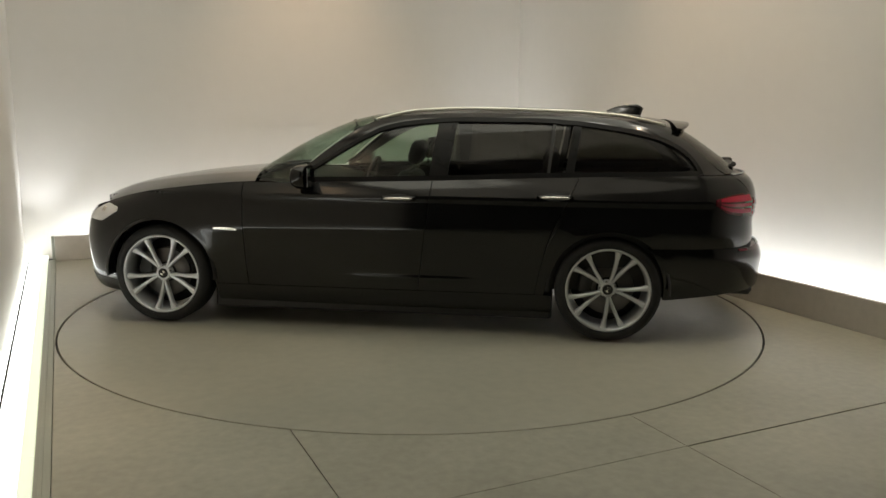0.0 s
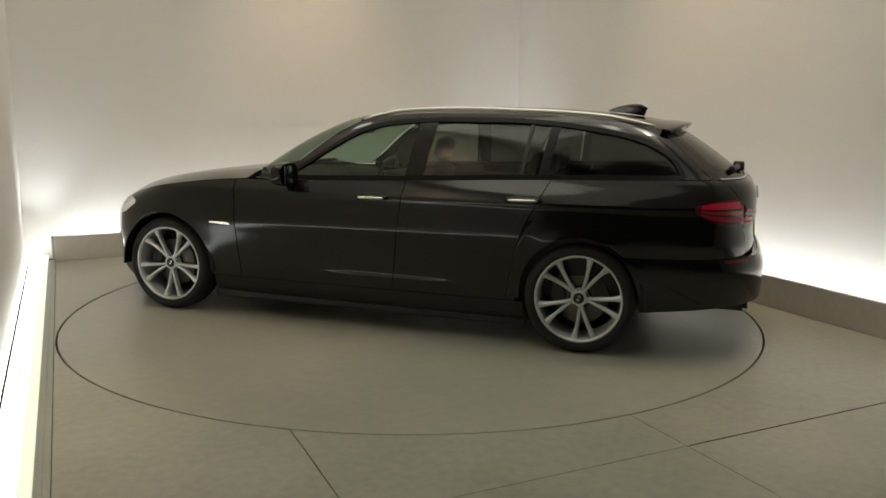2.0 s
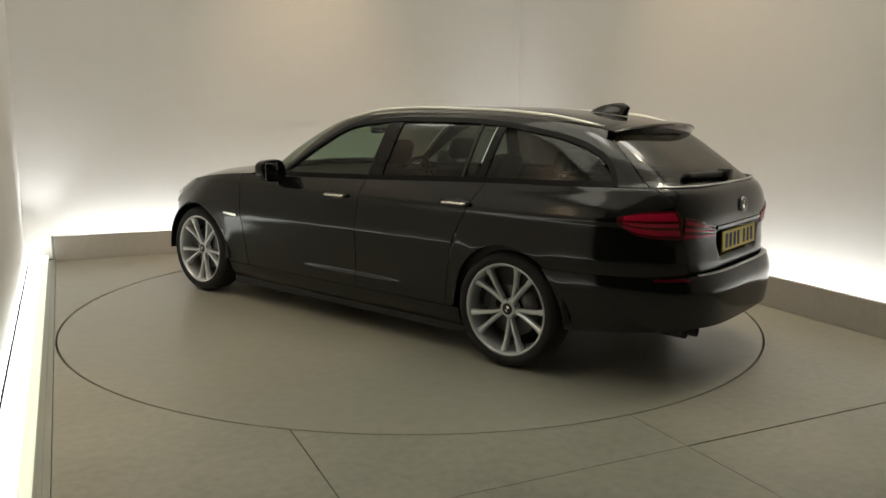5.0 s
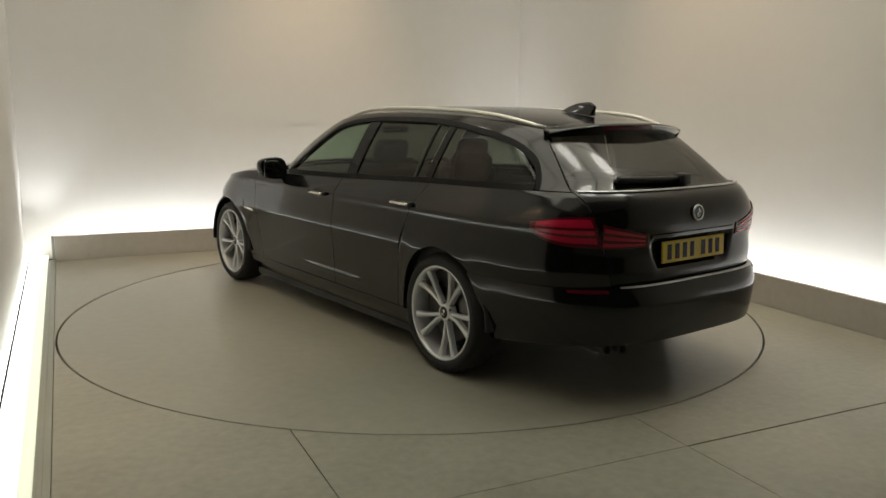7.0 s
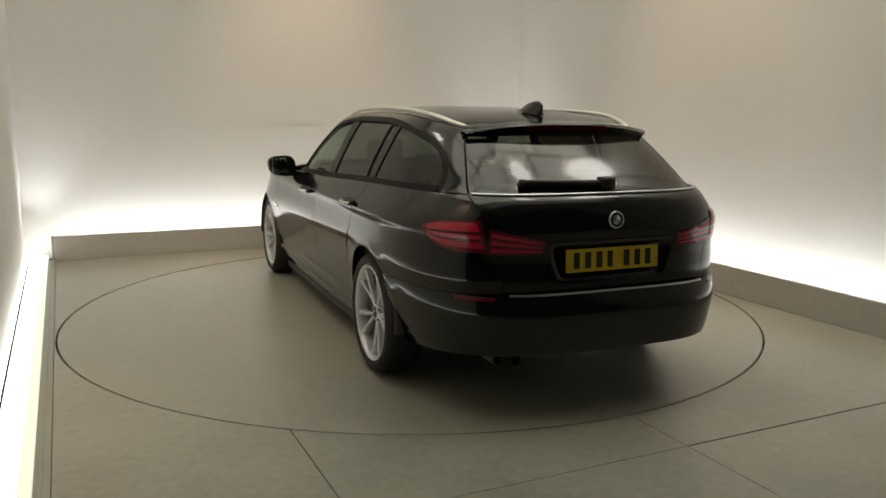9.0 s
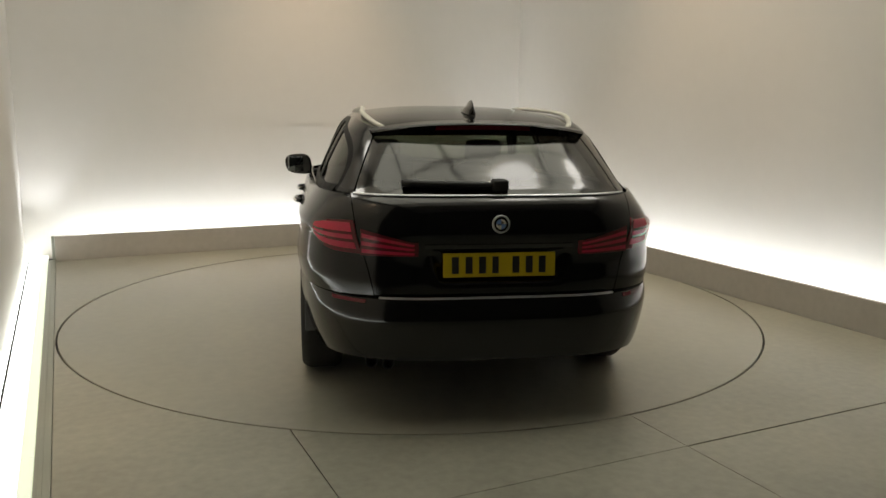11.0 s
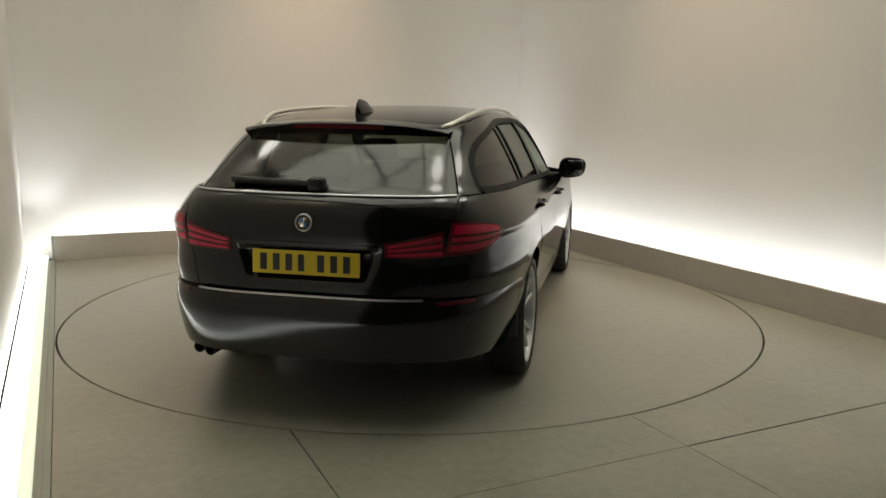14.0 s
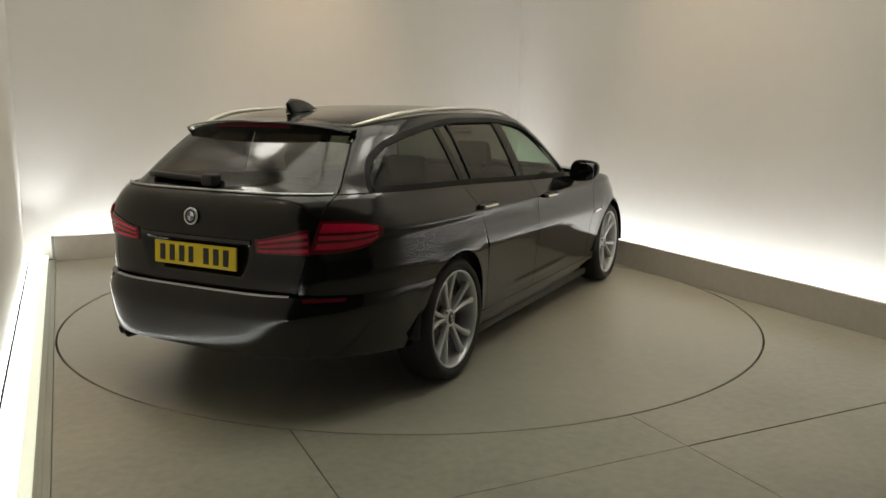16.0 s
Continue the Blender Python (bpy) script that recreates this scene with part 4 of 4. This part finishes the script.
def build_sides():
    # door handles over flat dark patches that stand for the shaded scoops
    for doors, x0, x1, z in ((DOORS, -0.045, -0.255, 0.892), (REAR_DOORS, -1.03, -1.24, 0.918)):
        for door, m in zip(doors, (1, -1)):
            y = half_width((x0 + x1) / 2, z)
            bm = bmesh.new()
            pts = [(x0 + (x1 - x0) * k / 12, m * (y + 0.004 + 0.030 * math.sin(math.pi * k / 12) ** 0.5), z + 0.004 * math.sin(math.pi * k / 12)) for k in range(13)]
            tube(bm, pts, 0.013, 10, 1.1)
            handle = part("door_handle", bm, PAINT, door)
            bm = bmesh.new()
            tube(bm, [(a, b + m * 0.009, c - 0.003) for a, b, c in pts[1:-1]], 0.011, 8, 0.8)
            part("chrome_strip", bm, CHROME, handle)
            bm = bmesh.new()
            rows = []
            for i in range(5):
                f = -1 + i / 2
                rows.append([Vector((x0 + (x1 - x0) * k / 12, m * (half_width(x0, z + 0.026 * f * math.sin(math.pi * k / 12)) + 0.002), z + 0.026 * f * math.sin(math.pi * k / 12) ** 0.7)) for k in range(13)])
            grid(bm, rows)
            part("scoop_shade", bm, TRIM, handle)
    # door mirrors
    for m in (1, -1):
        bm = bmesh.new()
        bmesh.ops.create_uvsphere(bm, u_segments=28, v_segments=16, radius=1.0)
        for v in bm.verts:
            x, y, z = v.co
            s = lambda a, n: math.copysign(abs(a) ** n, a)
            x2, y2, z2 = s(x, 0.75), s(y, 0.65), s(z, 0.7)
            if x2 < -0.45:
                x2 = -0.45
            v.co = Vector((x2 * 0.072 + 0.012 * (y2 * m), y2 * 0.102 + m * 0.01 * z2, z2 * (0.078 - 0.008 * y2 * m)))
        mirror = part("door_mirror", bm, PAINT, CAR)
        mirror.matrix_basis = pose(0.45, m * 0.975, 1.018)
        bm = bmesh.new()
        box(bm, -0.0405, -0.036, -0.082, 0.082, -0.056, 0.056, 0.002)
        bmesh.ops.rotate(bm, cent=(-0.038, 0, 0), matrix=Matrix.Rotation(radians(m * 6), 3, "Z"), verts=bm.verts[:])
        part("mirror_glass", bm, MIRROR, mirror, "silvered mirror glass")
        bm = bmesh.new()
        tube(bm, [(0.02, -m * 0.05, -0.045), (0.02, -m * 0.095, -0.06), (0.03, -m * 0.15, -0.055)], 0.026, 10, 0.7)
        part("mirror_foot", bm, TRIM, mirror)
        # cowl and wiper scuttle
    bm = bmesh.new()
    rows = []
    for i in range(5):
        t = i / 4
        rows.append([Vector((1.0 - 0.10 * t - 0.34 * (yn * yn) ** 1.6, yn * 0.80, 0.992 - 0.012 * t - 0.028 * yn ** 2)) for yn in [-1 + 2 * k / 24 for k in range(25)]])
    grid(bm, rows)
    part("scuttle", bm, TRIM, CAR)
    bm = bmesh.new()
    for y0, y1 in ((0.62, 0.02), (0.05, -0.55)):
        tube(bm, [(0.93 - 0.30 * abs(y) ** 2.6 / 1.0 - 0.02, y, 1.035 - 0.02 * abs(y)) for y in [y0 + (y1 - y0) * k / 8 for k in range(9)]], 0.012, 6, 0.9)
    part("front_wiper", bm, TRIM, CAR)
    # thin divider of the rear door glass
    both("window_divider", TRIM, CAR, lambda: patch_rows(UPPER, lambda z: ("x", -1.095 - 0.10 * (z - 1.0)), lambda z: ("x", -1.075 - 0.10 * (z - 1.0)), lambda x: BELT(x) + 0.02, lambda x: DLO(x) - 0.01, 2, 10, -0.004), depth=0.01)


build_sides()


# ---- the car: inside ----


def build_seat(name, y, x, wide, high):
    """Cushion, leaning backrest, and headrest on its posts."""
    bm = bmesh.new()
    box(bm, x - 0.05, x + 0.46, y - wide / 2, y + wide / 2, 0.42, 0.58, 0.05)
    lean = Matrix.Translation((x, y, 0.50)) @ Matrix.Rotation(radians(-18), 4, "Y")
    box(bm, -0.08, 0.06, -wide / 2, wide / 2, 0.0, high, 0.05, lean)
    box(bm, -0.05, 0.085, wide / 2 - 0.09, wide / 2 - 0.01, 0.08, high - 0.14, 0.03, lean)
    box(bm, -0.05, 0.085, -wide / 2 + 0.01, -wide / 2 + 0.09, 0.08, high - 0.14, 0.03, lean)
    box(bm, x - 0.1, x + 0.4, y - wide / 2 + 0.04, y + wide / 2 - 0.04, 0.28, 0.44, 0.02)
    seat = part(name, bm, LEATHER, CAR, "black leather seat")
    for off in ((0,) if wide < 0.8 else (-0.38, 0.38)):
        bm = bmesh.new()
        box(bm, -0.045, 0.05, off - 0.135, off + 0.135, high + 0.045, high + 0.215, 0.045, lean)
        head = part("headrest", bm, LEATHER, seat)
        for d in (-0.05, 0.05):
            bm = bmesh.new()
            tube(bm, [lean @ Vector((0, off + d, high - 0.02)), lean @ Vector((0, off + d, high + 0.08))], 0.006, 6)
            part("headrest_post", bm, CHROME, head)


def build_cabin():
    for y in (0.37, -0.37):
        build_seat("front_seat", y, 0.02, 0.50, 0.56)
    build_seat("rear_seat", 0.0, -0.92, 1.24, 0.50)
    bm = bmesh.new()
    rows = []
    for x, z in ((0.45, 0.60), (0.42, 0.80), (0.47, 0.93), (0.60, 0.965), (0.75, 0.975), (0.88, 0.985)):
        rows.append([Vector((x - 0.05 * (abs(yn) ** 3), yn * 0.74, z - 0.015 * yn * yn)) for yn in [-1 + 2 * k / 20 for k in range(21)]])
    grid(bm, rows)
    part("dashboard", bm, CABIN, CAR)
    bm = bmesh.new()
    box(bm, -0.5, 0.5, -0.13, 0.13, 0.30, 0.62, 0.04)
    part("centre_console", bm, CABIN, CAR)
    # steering wheel on the right-hand side
    wheel = new("steering_wheel")
    wheel.parent = CAR
    wheel.matrix_basis = Matrix.Translation((0.32, -0.37, 0.90)) @ Matrix.Rotation(radians(-25), 4, "Y") @ Matrix.Rotation(radians(90), 4, "Z")
    bm = bmesh.new()
    rows = []
    for k in range(36):
        a = 2 * math.pi * k / 36
        rows.append([Vector(((0.185 + 0.015 * math.cos(b)) * math.cos(a), 0.015 * math.sin(b), (0.185 + 0.015 * math.cos(b)) * math.sin(a))) for b in [2 * math.pi * j / 8 for j in range(8)]])
    grid(bm, rows + [rows[0]], close=True)
    part("wheel_rim", bm, LEATHER, wheel)
    bm = bmesh.new()
    box(bm, -0.18, 0.18, -0.012, 0.012, -0.025, 0.025, 0.008)
    box(bm, -0.07, 0.07, -0.02, 0.03, -0.07, 0.06, 0.02)
    box(bm, -0.025, 0.025, -0.012, 0.012, -0.18, -0.05, 0.008)
    part("wheel_hub", bm, CABIN, wheel)
    # inner door skins, load floor, headlining, inside mirror
    both("door_lining", CABIN, CAR, lambda: span_rows(LOWER, -2.0, 0.88, fix(0.30), lambda x: BELT(x) - 0.015, 40, 8, -0.07), depth=0)
    bm = bmesh.new()
    box(bm, -2.36, -1.12, -0.66, 0.66, 0.56, 0.62, 0.02)
    box(bm, -1.20, -1.10, -0.66, 0.66, 0.60, 0.96, 0.02)
    box(bm, -2.30, -1.15, -0.66, 0.66, 0.955, 0.97, 0.004)
    part("load_cover", bm, CABIN, CAR)
    bm = bmesh.new()
    rows = []
    for i in range(13):
        x = 0.02 - 1.90 * i / 12
        e = EDGE(x) - 0.012
        y = UPPER.at(e, UPPER.q(e, ("x", x)))[1] - 0.03
        rows.append([Vector((x, y * yn, e + (CROWN(x) - 0.045 - e) * (1 - abs(yn) ** 2.4))) for yn in [-1 + 2 * k / 12 for k in range(13)]])
    grid(bm, rows)
    part("headlining", bm, CABIN, CAR)
    both("pillar_lining", CABIN, CAR, lambda: patch_rows(UPPER, lambda z: ("y", GLASS_Y(z) - 0.01), lambda z: ("x", TAIL_X(z)), fix(1.05), lambda x: EDGE(x) - 0.02, 12, 12, -0.045), depth=0)
    both("pillar_lining", CABIN, CAR, lambda: span_rows(UPPER, -1.55, 0.50, lambda x: DLO(x) - 0.004, lambda x: max(EDGE(x) - 0.012, DLO(x)), 40, 3, -0.03), depth=0)
    bm = bmesh.new()
    box(bm, 0.29, 0.325, -0.12, 0.12, 1.265, 1.325, 0.012)
    tube(bm, [(0.32, 0, 1.31), (0.34, 0, 1.37)], 0.012, 6)
    part("inside_mirror", bm, GLOSS, CAR)


build_cabin()


# ---- what moves ----
def motions():
    rows_table, rows_car = [], []
    for k in range(33):
        t = k * 0.5
        turn = 171.18 - 5.9338 * t - 0.1084 * t * t + 0.0029 * t ** 3
        c, s = math.cos(radians(turn)), math.sin(radians(turn))
        x, y = 0.137, -0.113
        rows_car.append((t, pose(c * x - s * y, s * x + c * y, 0.0, 0, 0, turn)))
        rows_table.append((t, pose(0, 0, 0, 0, 0, turn)))
    walk(CAR, rows_car)
    walk(TABLE, rows_table)


motions()
